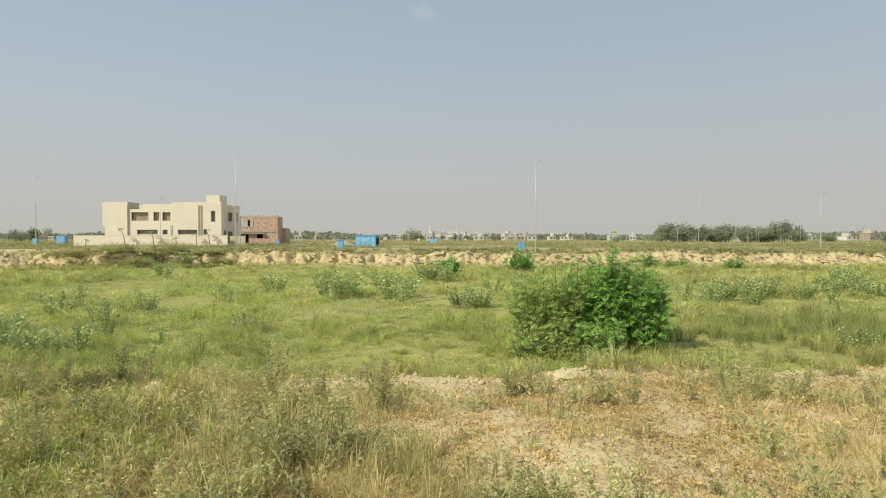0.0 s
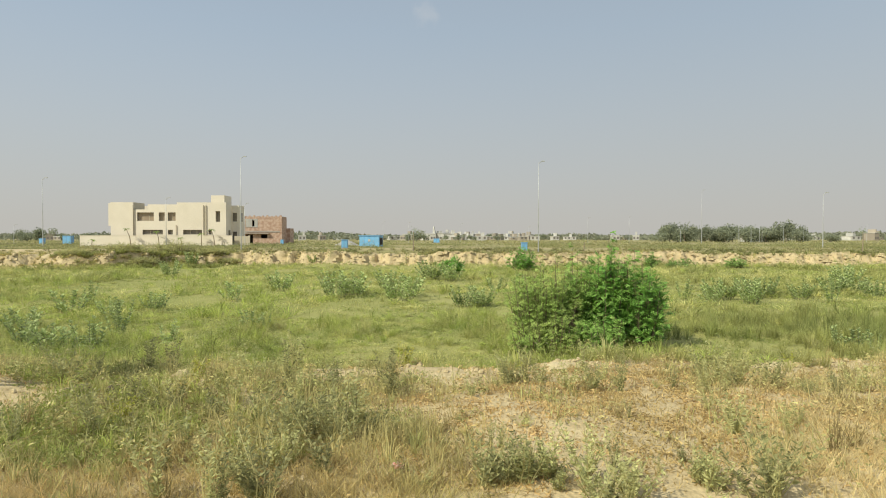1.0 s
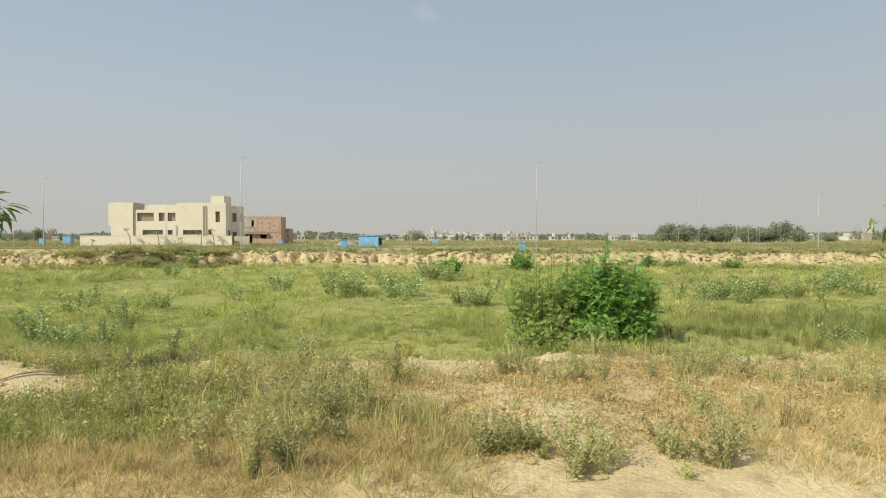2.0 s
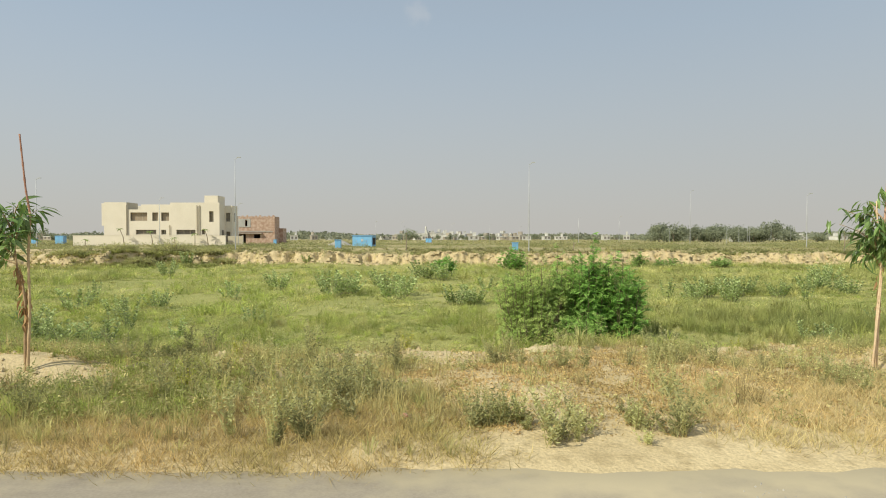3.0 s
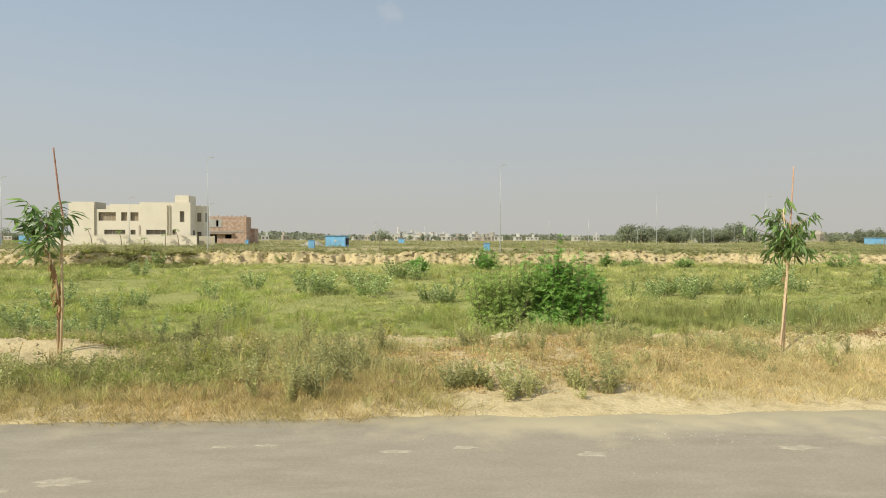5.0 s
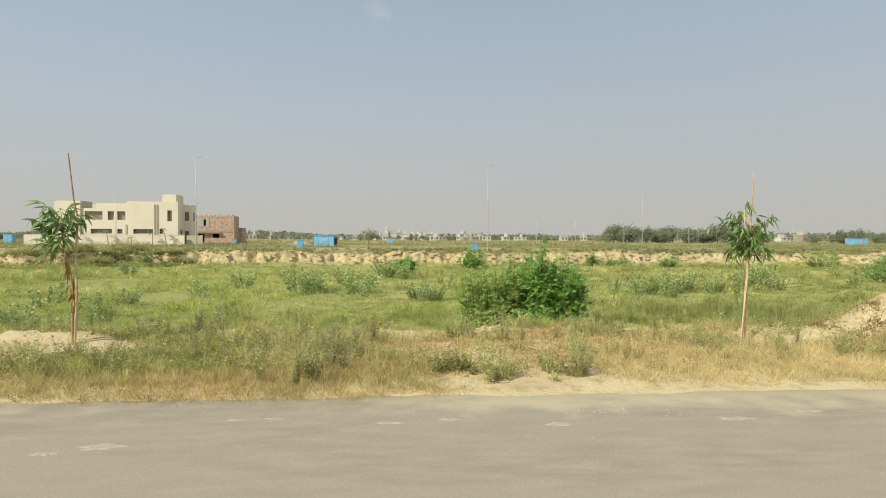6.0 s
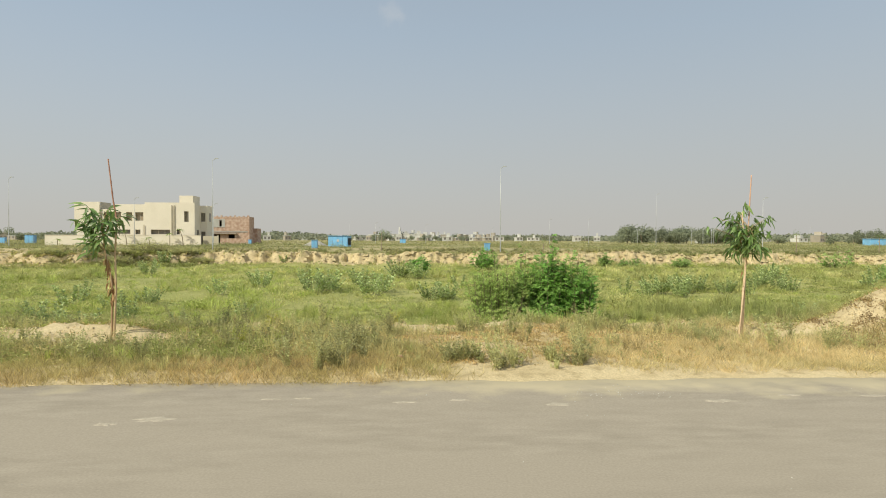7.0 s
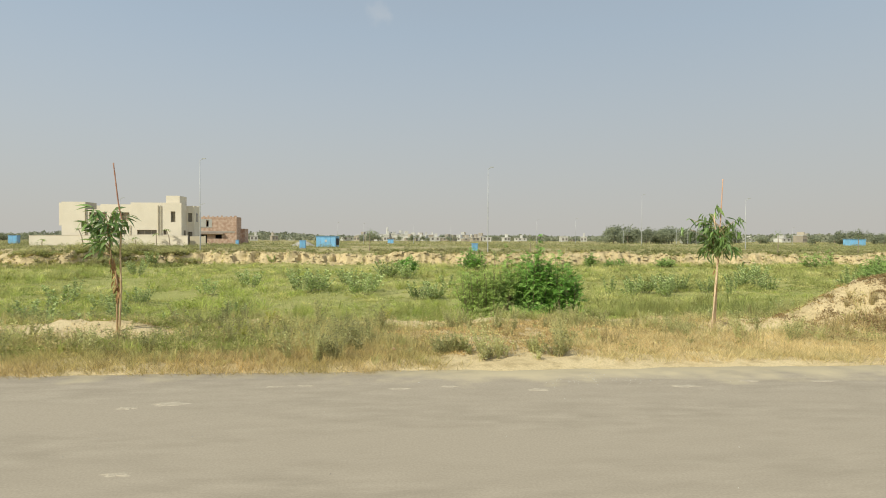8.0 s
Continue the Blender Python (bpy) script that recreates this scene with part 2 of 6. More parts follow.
M_TREELINE = mat("hazy_woods", (0.25, 0.27, 0.19), (0.29, 0.30, 0.215), 0.06, 0.95, 0, 1, islands=0.08, leaf=0.35, grain=0.1)
M_TRUNK = mat("pale_trunk", (0.34, 0.28, 0.20), (0.26, 0.21, 0.15), 2, 0.9, 0, 20)
M_HEAP = mat("grey_gravel_heap", (0.34, 0.32, 0.28), (0.40, 0.38, 0.33), 1.2, 0.95, 0.4, 15)
M_PAPER = mat("crumpled_wrapper", (0.72, 0.20, 0.12), (0.80, 0.62, 0.55), 30, 0.5, 0.3, 90)
M_HEAP_WEED = mat("dark_withered_herb", (0.27, 0.19, 0.09), (0.36, 0.26, 0.125), 3, 0.9, 0, 30, islands=0.35, leaf=0.25)
M_CLOD = mat("sand_clod", (0.53, 0.43, 0.25), (0.60, 0.50, 0.30), 6, 0.95, 0.4, 60)


def ground_material():
    m = bpy.data.materials.new("sandy_earth")
    m.use_nodes = True
    n, l = m.node_tree.nodes, m.node_tree.links
    b = n["Principled BSDF"]
    b.inputs["Roughness"].default_value, b.inputs["Specular IOR Level"].default_value = 0.95, 0.15
    geo = n.new("ShaderNodeNewGeometry")
    sep = n.new("ShaderNodeSeparateXYZ")
    l.new(geo.outputs["Position"], sep.inputs[0])
    nsep = n.new("ShaderNodeSeparateXYZ")
    l.new(geo.outputs["Normal"], nsep.inputs[0])

    def noise_at(scale, detail=5):
        q = n.new("ShaderNodeTexNoise")
        q.inputs["Scale"].default_value, q.inputs["Detail"].default_value = scale, detail
        l.new(geo.outputs["Position"], q.inputs["Vector"])
        return q.outputs[0]

    def rng_map(sock, a, c, lo=0.0, hi=1.0):
        q = n.new("ShaderNodeMapRange")
        q.inputs[1].default_value, q.inputs[2].default_value, q.inputs[3].default_value, q.inputs[4].default_value = a, c, lo, hi
        l.new(sock, q.inputs[0])
        return q.outputs[0]

    def mixc(fac, a, c):
        q = n.new("ShaderNodeMix")
        q.data_type = "RGBA"
        l.new(fac, q.inputs[0])
        for k, v in ((6, a), (7, c)):
            if isinstance(v, tuple):
                q.inputs[k].default_value = (*v, 1)
            else:
                l.new(v, q.inputs[k])
        return q.outputs[2]

    def times(a, c):
        q = n.new("ShaderNodeMath")
        q.operation = "MULTIPLY"
        l.new(a, q.inputs[0])
        l.new(c, q.inputs[1])
        return q.outputs[0]

    big, mid, fine_n = noise_at(0.9), noise_at(5), noise_at(45)
    sand = mixc(rng_map(big, 0.38, 0.62), (0.62, 0.505, 0.30), (0.54, 0.43, 0.245))
    sand = mixc(rng_map(mid, 0.5, 0.72), sand, (0.42, 0.33, 0.18))
    field = mixc(rng_map(noise_at(0.2), 0.4, 0.6), (0.29, 0.30, 0.10), (0.37, 0.355, 0.135))
    flat = rng_map(nsep.outputs[2], 0.80, 0.93)
    low = rng_map(sep.outputs[2], -0.5, -1.5)
    col = mixc(times(low, flat), sand, field)
    plateau = mixc(rng_map(noise_at(0.15), 0.42, 0.58), (0.30, 0.28, 0.13), (0.42, 0.35, 0.19))
    far = times(rng_map(sep.outputs[1], 80.5, 83.0), flat)
    col = mixc(far, col, plateau)
    sc = n.new("ShaderNodeVectorMath")
    sc.operation = "SCALE"
    l.new(col, sc.inputs[0])
    l.new(rng_map(fine_n, 0.25, 0.75, 0.78, 1.2), sc.inputs["Scale"])
    l.new(sc.outputs[0], b.inputs["Base Color"])
    bp = n.new("ShaderNodeBump")
    bp.inputs["Strength"].default_value, bp.inputs["Distance"].default_value = 0.6, 0.03
    l.new(noise_at(22, 8), bp.inputs["Height"])
    l.new(bp.outputs[0], b.inputs["Normal"])
    return m


M_GROUND = ground_material()

# ---- shape helpers ----
TABLE = np.random.default_rng(3).random((8, 256, 256))


def vn(x, y, s=0):
    """Smooth value noise, 0 to 1."""
    x, y = np.asarray(x, float), np.asarray(y, float)
    xi, yi = np.floor(x).astype(int), np.floor(y).astype(int)
    fx, fy = x - xi, y - yi
    fx, fy = fx * fx * (3 - 2 * fx), fy * fy * (3 - 2 * fy)
    t = TABLE[s % 8]
    a, b = t[xi % 256, yi % 256], t[(xi + 1) % 256, yi % 256]
    c, d = t[xi % 256, (yi + 1) % 256], t[(xi + 1) % 256, (yi + 1) % 256]
    return (a * (1 - fx) + b * fx) * (1 - fy) + (c * (1 - fx) + d * fx) * fy


def sstep(a, b, v):
    k = np.clip((np.asarray(v, float) - a) / (b - a), 0, 1)
    return k * k * (3 - 2 * k)


FIELD_Z = -2.1
HUMPS = ((-5.4, 5.7, 1.3, 0.7, 0.16), (-8.0, 5.8, 1.4, 0.6, 0.14), (-1.2, 6.8, 0.9, 0.4, 0.09), (-4.75, 4.95, 0.7, 0.55, -0.10), (6.6, 6.7, 1.1, 0.5, 0.14), (6.05, 5.75, 0.75, 0.75, -0.20), (7.6, 5.6, 0.9, 0.6, 0.16),
         (0.2, 6.9, 1.0, 0.5, 0.08), (1.75, 7.4, 0.35, 0.3, 0.09), (4.9, 7.6, 0.9, 0.5, 0.08), (-2.3, 5.4, 0.5, 0.4, 0.10), (5.4, 4.2, 0.8, 0.4, 0.08))


def lip_y(x):
    return 7.2 + 0.7 * sstep(1.2, 3.2, x) + 1.0 * (vn(x * 0.45, 3.3, 1) - 0.5) + 0.5 * (vn(x * 1.6, 7.1, 2) - 0.5)


def scarp_y(x):
    return 80 - 11 * (1 - sstep(-46, -26, x)) + 4 * (vn(x * 0.06, 1.5, 3) - 0.5) + 1.6 * (vn(x * 0.35, 2.5, 4) - 0.5)


def height(x, y):
    x, y = np.asarray(x, float), np.asarray(y, float)
    near = -0.05 + 0.075 * sstep(1.95, 2.7, y + 0.16 * (vn(x * 0.7, 0.3, 5) - 0.5) + 0.14 * (vn(x * 4, y * 4, 6) - 0.5))
    rough = sstep(2.3, 3.2, y)
    near = near + rough * (0.10 * (vn(x * 0.9, y * 0.9, 0) - 0.5) + 0.06 * (vn(x * 3, y * 3, 1) - 0.5) + 0.03 * (vn(x * 8, y * 8, 2) - 0.5))
    for hx, hy, rx, ry, hh in HUMPS:
        near = near + hh * np.exp(-((x - hx) / rx) ** 2 - ((y - hy) / ry) ** 2) * (0.55 + 0.5 * vn(x * 4, y * 4, 3) + 0.5 * vn(x * 9, y * 9, 6))
    near = near - 0.20 * sstep(5.0, 8.4, y)
    heap = np.clip(1 - np.hypot((x - 9.8) / 3.05, (y - 5.6) / 2.0), 0, 1)
    near = near + sstep(0, 0.80, heap) * (0.54 + 0.34 * vn(x * 1.7, y * 1.7, 4) + 0.20 * vn(x * 4.2, y * 4.2, 5))
    back = sstep(-9.0, -10.5, y)
    near = near + 0.09 * back
    drop = sstep(0, 3.2, y - lip_y(x) + 0.5 * (vn(x * 2, y * 2, 5) - 0.5))
    field = FIELD_Z + 0.3 * (vn(x * 0.13, y * 0.13, 2) - 0.5) + 0.12 * (vn(x * 0.8, y * 0.8, 3) - 0.5)
    z = near * (1 - drop) + field * drop
    d = y - scarp_y(x) + 1.5 * (vn(x * 0.8, y * 0.5, 6) - 0.5) + 0.9 * (vn(x * 2.3, y * 1.6, 7) - 0.5) - 1.3 * np.abs(vn(x * 0.55, y * 0.12, 1) - 0.5) + 0.7 * np.abs(vn(x * 1.5, y * 0.3, 0) - 0.5)
    top = -0.42 + 0.42 * sstep(2, 10, d) + 0.2 * (vn(x * 0.2, y * 0.2, 0) - 0.5) * (1 - sstep(60, 200, y)) + (0.7 * (vn(x * 0.33, 3.3, 2) - 0.5) + 0.35 * (vn(x * 1.3, y * 0.8, 4) - 0.5)) * (1 - sstep(1.5, 7, d))
    rise = sstep(-0.3, 1.0, d) * 0.85 + sstep(-3.5, 0, d) * 0.15
    return z * (1 - rise) + top * rise


class Geo:
    def __init__(self):
        self.v, self.f = [], []

    def box(self, x0, x1, y0, y1, z0, z1):
        k = len(self.v)
        self.v += [(x, y, z) for z in (z0, z1) for y in (y0, y1) for x in (x0, x1)]
        self.f += [tuple(k + i for i in q) for q in ((0, 2, 3, 1), (4, 5, 7, 6), (0, 1, 5, 4), (2, 6, 7, 3), (0, 4, 6, 2), (1, 3, 7, 5))]
        return self

    def tube(self, pts, radii, n=6):
        k = len(self.v)
        pts = [Vector(p) for p in pts]
        for i, p in enumerate(pts):
            d = (pts[min(i + 1, len(pts) - 1)] - pts[max(i - 1, 0)]).normalized()
            a = d.cross(Vector((0.3, 1, 0.1))).normalized()
            b = d.cross(a)
            for j in range(n):
                w = 2 * math.pi * j / n
                self.v.append(tuple(p + (a * math.cos(w) + b * math.sin(w)) * radii[i]))
        for i in range(len(pts) - 1):
            for j in range(n):
                q = (j + 1) % n
                self.f.append((k + i * n + j, k + i * n + q, k + (i + 1) * n + q, k + (i + 1) * n + j))
        self.f.append(tuple(k + (len(pts) - 1) * n + j for j in range(n)))
        return self

    def leaf(self, base, way, length, width, droop=0.25, up=None, fold=0.15):
        """A pointed oval leaf, folded along its rib and bent down to its tip."""
        base, d = Vector(base), Vector(way).normalized()
        side = d.cross(Vector(up) if up else Vector((random.uniform(-0.5, 0.5), random.uniform(-0.5, 0.5), 1)))
        side = side.normalized() if side.length > 1e-3 else Vector((1, 0, 0))
        nrm = side.cross(d)
        k = len(self.v)
        m1 = base + d * length * 0.35 - Vector((0, 0, droop * length * 0.12))
        m2 = base + d * length * 0.70 - Vector((0, 0, droop * length * 0.5))
        tip = base + d * length - Vector((0, 0, droop * length))
        lift = nrm * width * fold
        self.v += [tuple(q) for q in (base, m1 + side * width * 0.5 + lift, m1 - side * width * 0.5 + lift, m2 + side * width * 0.36 + lift, m2 - side * width * 0.36 + lift, tip, m1, m2)]
        self.f += [(k, k + 1, k + 6), (k, k + 6, k + 2), (k + 6, k + 1, k + 3, k + 7), (k + 6, k + 7, k + 4, k + 2), (k + 7, k + 3, k + 5), (k + 7, k + 5, k + 4)]

    def flake(self, base, way, length, width):
        """A small two-triangle leaf."""
        base, d = Vector(base), Vector(way).normalized()
        s = d.cross(Vector((random.uniform(-1, 1), random.uniform(-1, 1), random.uniform(-1, 1))))
        s = s.normalized() * width * 0.5 if s.length > 1e-3 else Vector((width * 0.5, 0, 0))
        k = len(self.v)
        mid = base + d * length * 0.45
        self.v += [tuple(base), tuple(mid + s), tuple(base + d * length), tuple(mid - s)]
        self.f.append((k, k + 1, k + 2, k + 3))

    def leaflet(self, base, way, length, width, up):
        """A small diamond leaf that lies across up."""
        base, d = Vector(base), Vector(way).normalized()
        s = d.cross(up)
        s = s.normalized() * width * 0.5 if s.length > 1e-3 else Vector((width * 0.5, 0, 0))
        k = len(self.v)
        mid = base + d * length * 0.45
        self.v += [tuple(base), tuple(mid + s), tuple(base + d * length - Vector((0, 0, 0.12 * length))), tuple(mid - s)]
        self.f.append((k, k + 1, k + 2, k + 3))

    def mesh(self, name, material, smooth=False):
        me = bpy.data.meshes.new(name)
        me.from_pydata(self.v, [], self.f)
        me.materials.append(material)
        if smooth:
            me.polygons.foreach_set("use_smooth", [True] * len(me.polygons))
        me.update()
        return me


def part(name, me, parent, label="", kind=""):
    ob = new(name, me)
    ob.parent = parent
    return tagged(ob, label, kind=kind)


def thing(name, m, label, category, group="", kind=""):
    ob = new(name)
    ob.empty_display_size = 0.2
    ob.matrix_world = m
    return tagged(ob, label, category, group, kind)


def tri_mesh(name, verts, tris, material):
    me = bpy.data.meshes.new(name)
    me.vertices.add(len(verts))
    me.vertices.foreach_set("co", np.ascontiguousarray(verts, np.float32).ravel())
    nt = len(tris)
    me.loops.add(nt * 3)
    me.loops.foreach_set("vertex_index", np.ascontiguousarray(tris, np.int32).ravel())
    me.polygons.add(nt)
    me.polygons.foreach_set("loop_start", np.arange(0, nt * 3, 3, dtype=np.int32))
    me.polygons.foreach_set("loop_total", np.full(nt, 3, np.int32))
    me.materials.append(material)
    me.update()
    me.validate()
    return me


def blades(name, x, y, h, w, lean, material, segs=2, out=None):
    """Bent grass blades standing on the ground; out: direction in which each one leans."""
    n = len(x)
    p = np.stack([x, y, height(x, y) - 0.01], 1)
    az = rng.random(n) * 2 * np.pi
    s = np.stack([np.cos(az), np.sin(az), np.zeros(n)], 1) * (w / 2)[:, None]
    a2 = rng.random(n) * 2 * np.pi if out is None else out + rng.normal(0, 0.6, n)
    b = np.stack([np.cos(a2), np.sin(a2), np.zeros(n)], 1) * (lean * h)[:, None]
    up = np.array([0, 0, 1.0])
    if segs == 1:
        v = np.stack([p - s, p + s, p + up * h[:, None] + b], 1).reshape(-1, 3)
        t = np.arange(n * 3).reshape(-1, 3)
    else:
        c = p + up * (0.6 * h)[:, None] + b * 0.35
        v = np.stack([p - s, p + s, c - s * 0.75, c + s * 0.75, p + up * h[:, None] + b], 1).reshape(-1, 3)
        k = (np.arange(n) * 5)[:, None]
        t = np.concatenate([k + np.array([[0, 1, 3]]), k + np.array([[0, 3, 2]]), k + np.array([[2, 3, 4]])], 1).reshape(-1, 3)
    return new(name, tri_mesh(name, v, t, material))


def tufts(n, x0, x1, y0, y1, keep, per, spread):
    """Blade places in tufts: x, y and the way each blade leans out of its tuft. keep: share of tufts kept at x, y."""
    cx, cy = rng.uniform(x0, x1, n), rng.uniform(y0, y1, n)
    k = rng.random(n) < keep(cx, cy)
    cx, cy = np.repeat(cx[k], per), np.repeat(cy[k], per)
    dx, dy = rng.normal(0, spread, len(cx)), rng.normal(0, spread, len(cx))
    return cx + dx, cy + dy, np.arctan2(dy, dx)


def fluff(name, cx, cy, r, h, per, size, material):
    """Low domes of small leaves at random angles, rooted on the ground."""
    n = len(cx) * per
    x0, y0, rr, hh = (np.repeat(q, per) for q in (cx, cy, r, h))
    az, q, e = rng.random(n) * 2 * np.pi, np.sqrt(rng.random(n)), rng.random(n) ** 0.6
    px, py = x0 + np.cos(az) * q * rr, y0 + np.sin(az) * q * rr
    p = np.stack([px, py, height(px, py) + hh * e * np.sqrt(np.maximum(0.03, 1 - q * q))], 1)
    a = rng.normal(0, 1, (n, 3)) * np.array([1, 1, 0.8])
    a /= np.linalg.norm(a, axis=1)[:, None]
    b = np.cross(a, rng.normal(0, 1, (n, 3)))
    b /= np.linalg.norm(b, axis=1)[:, None]
    s = (size * rng.uniform(0.6, 1.3, n))[:, None]
    v = np.stack([p - a * s * 0.5 - b * s * 0.16, p - a * s * 0.3 + b * s * 0.24, p + a * s * 0.7], 1).reshape(-1, 3)
    return new(name, tri_mesh(name, v, np.arange(n * 3).reshape(-1, 3), material))


def tussocks(name, cx, cy, r, h, per, w, material):
    """Grass tussocks: bent blades that fan out of one root, each tussock in one piece."""
    k = np.repeat(np.arange(len(cx)), per)
    n = len(k)
    az, q = rng.random(n) * 2 * np.pi, np.sqrt(rng.random(n))
    tall = h[k] * rng.uniform(0.5, 1.12, n) * (1 - 0.5 * q * q)
    ox, oy = np.cos(az) * q * r[k], np.sin(az) * q * r[k]
    zb = height(cx, cy)
    root = np.stack([cx, cy, zb - 0.3 * h], 1)
    mid = np.stack([cx[k] + 0.55 * ox, cy[k] + 0.55 * oy, zb[k] + 0.70 * tall], 1)
    tip = np.stack([cx[k] + 1.35 * ox, cy[k] + 1.35 * oy, zb[k] + tall * (1 - 0.12 * q)], 1)
    turn = rng.random(n) * 2 * np.pi
    side = np.stack([np.cos(turn), np.sin(turn), np.zeros(n)], 1) * (w * rng.uniform(0.3, 0.7, n))[:, None]
    b = len(cx) + 3 * np.arange(n)
    v = np.concatenate([root, np.stack([mid - side, mid + side, tip], 1).reshape(-1, 3)])
    t = np.stack([k, b, b + 1, b, b + 2, b + 1], 1).reshape(-1, 3)
    return new(name, tri_mesh(name, v, t, material))


def swell(x, y):
    """How rank the growth stands, 0 to 1: mounds of a metre or two in wider waves."""
    v = 0.45 * vn(x * 0.62, y * 0.42, 5) + 0.33 * vn(x * 1.5, y * 1.0, 6) + 0.22 * vn(x * 0.19, y * 0.15, 7)
    return sstep(0.34, 0.66, v)


def spots_in(n, x0, x1, y0, y1, keep):
    cx, cy = rng.uniform(x0, x1, n), rng.uniform(y0, y1, n)
    k = rng.random(n) < keep(cx, cy)
    return cx[k], cy[k]


# ---- ground and road ----
def axis_steps(*spans):
    out = []
    for a, b, step in spans:
        out.append(np.arange(a, b, step))
    return np.concatenate(out)


far_steps = np.geomspace(1, 45, 26)
xs = np.concatenate([-100 * far_steps[::-1], axis_steps((-99.4, -78, 0.8), (-78, -12, 0.3), (-12, 13, 0.17), (13, 82, 0.3), (82, 100, 0.8)), 100 * far_steps])
ys = np.concatenate([-14 * np.geomspace(1, 300, 14)[::-1], axis_steps((-13, 1.4, 0.8), (1.4, 12, 0.14), (12, 62, 1.2), (62, 85, 0.24), (85, 125, 2.0)), 125 * np.geomspace(1, 36, 24)])
gx, gy = np.meshgrid(xs, ys)
gv = np.stack([gx.ravel(), gy.ravel(), height(gx.ravel(), gy.ravel())], 1)
nx, ny = len(xs), len(ys)
ii = (np.arange(ny - 1)[:, None] * nx + np.arange(nx - 1)[None]).ravel()
gt = np.concatenate([np.stack([ii, ii + 1, ii + nx + 1], 1), np.stack([ii, ii + nx + 1, ii + nx], 1)])
ground = new("ground", tri_mesh("ground", gv, gt, M_GROUND))
ground.data.polygons.foreach_set("use_smooth", [True] * len(ground.data.polygons))
tagged(ground, "pale sandy earth with a sunken overgrown plot", "ground", kind="structure")

# road: a crowned dusty slab with ragged edges
rx = np.concatenate([-60 * np.geomspace(1, 40, 12)[::-1], np.arange(-59, 60, 0.35), 60 * np.geomspace(1, 40, 12)])
edge_a = 2.75 + 0.10 * (vn(rx * 0.9, 0, 2) - 0.5) + 0.12 * (vn(rx * 3.1, 0, 3) - 0.5)
edge_b = -9.3 + 0.25 * (vn(rx * 0.9, 5, 2) - 0.5)
levels = np.linspace(0, 1, 15)
rv, rt = [], []
for k, u in enumerate(levels):
    yy = edge_b * (1 - u) + edge_a * u
    rv.append(np.stack([rx, yy, np.full_like(rx, 0.015 * np.sin(u * np.pi) - 0.013)], 1))
rv.append(np.stack([rx, edge_a + 0.02, np.full_like(rx, -0.12)], 1))
rv = np.concatenate(rv)
nr = len(rx)
for k in range(len(levels)):
    q = np.arange(nr - 1) + k * nr
    rt += [np.stack([q, q + 1, q + nr + 1], 1), np.stack([q, q + nr + 1, q + nr], 1)]
road = new("road", tri_mesh("road", rv, np.concatenate(rt), M_ROAD))
tagged(road, "dusty grey asphalt road with sand-covered edges", "road", kind="structure")

# dried mud splashes and stone chips on the asphalt
def splash(x, y, rx_, ry_, seed):
    r = random.Random(seed)
    bm = bmesh.new()
    ring = []
    for k in range(28):
        w = 2 * math.pi * k / 28
        q = 0.75 + 0.3 * math.sin(3 * w + seed) * math.cos(2 * w + 2 * seed) + r.uniform(-0.22, 0.16)
        ring.append(bm.verts.new((math.cos(w) * rx_ * q, math.sin(w) * ry_ * q, -0.003)))
    top = [bm.verts.new((v.co.x * 0.7, v.co.y * 0.7, 0.0015)) for v in ring]
    for k in range(28):
        bm.faces.new((ring[k], ring[(k + 1) % 28], top[(k + 1) % 28], top[k]))
    bm.faces.new(top)
    me = bpy.data.meshes.new("mud_splash")
    bm.to_mesh(me)
    bm.free()
    me.materials.append(M_STAIN)
    ob = new("mud_splash", me)
    u = (y + 9.3) / 12.05
    ob.location = (x, y, 0.015 * math.sin(u * math.pi) - 0.010)
    tagged(ob, "pale dried mud splash on the dusty asphalt", "mud stain", "mud splashes on the road")


for k, (x, y, a, b) in enumerate(((-2.4, 0.93, 0.22, 0.10), (-2.75, 0.80, 0.14, 0.06), (-0.1, 1.43, 0.15, 0.05), (0.45, 1.5, 0.13, 0.05), (1.41, 1.3, 0.17, 0.07),
                                  (3.1, 1.35, 0.22, 0.07), (4.0, 1.55, 0.16, 0.06), (-1.5, 1.6, 0.13, 0.04), (-1.15, 1.62, 0.12, 0.04), (4.9, 1.5, 0.2, 0.05), (-2.1, -0.9, 0.13, 0.05))):
    splash(x, y, a, b, k)

gp = Geo()
for k in range(150):
    if k < 70:
        x, y = random.gauss(2.25, 0.35), random.gauss(1.75, 0.13)
    else:
        x, y = random.uniform(-7, 8), random.uniform(-2.5, 2.5)
    s = random.uniform(0.004, 0.010)
    z = 0.015 * math.sin((y + 9.3) / 12.05 * math.pi) - 0.013
    a = len(gp.v)
    gp.v += [(x + s, y, z), (x - s * 0.6, y + s * 0.8, z), (x - s * 0.5, y - s * 0.9, z), (x, y, z + s)]
    gp.f += [(a, a + 1, a + 3), (a + 1, a + 2, a + 3), (a + 2, a, a + 3)]
tagged(new("stone_chips", gp.mesh("stone_chips", M_GRAVEL)), "pale stone chips scattered on the asphalt", "gravel", kind="stuff")

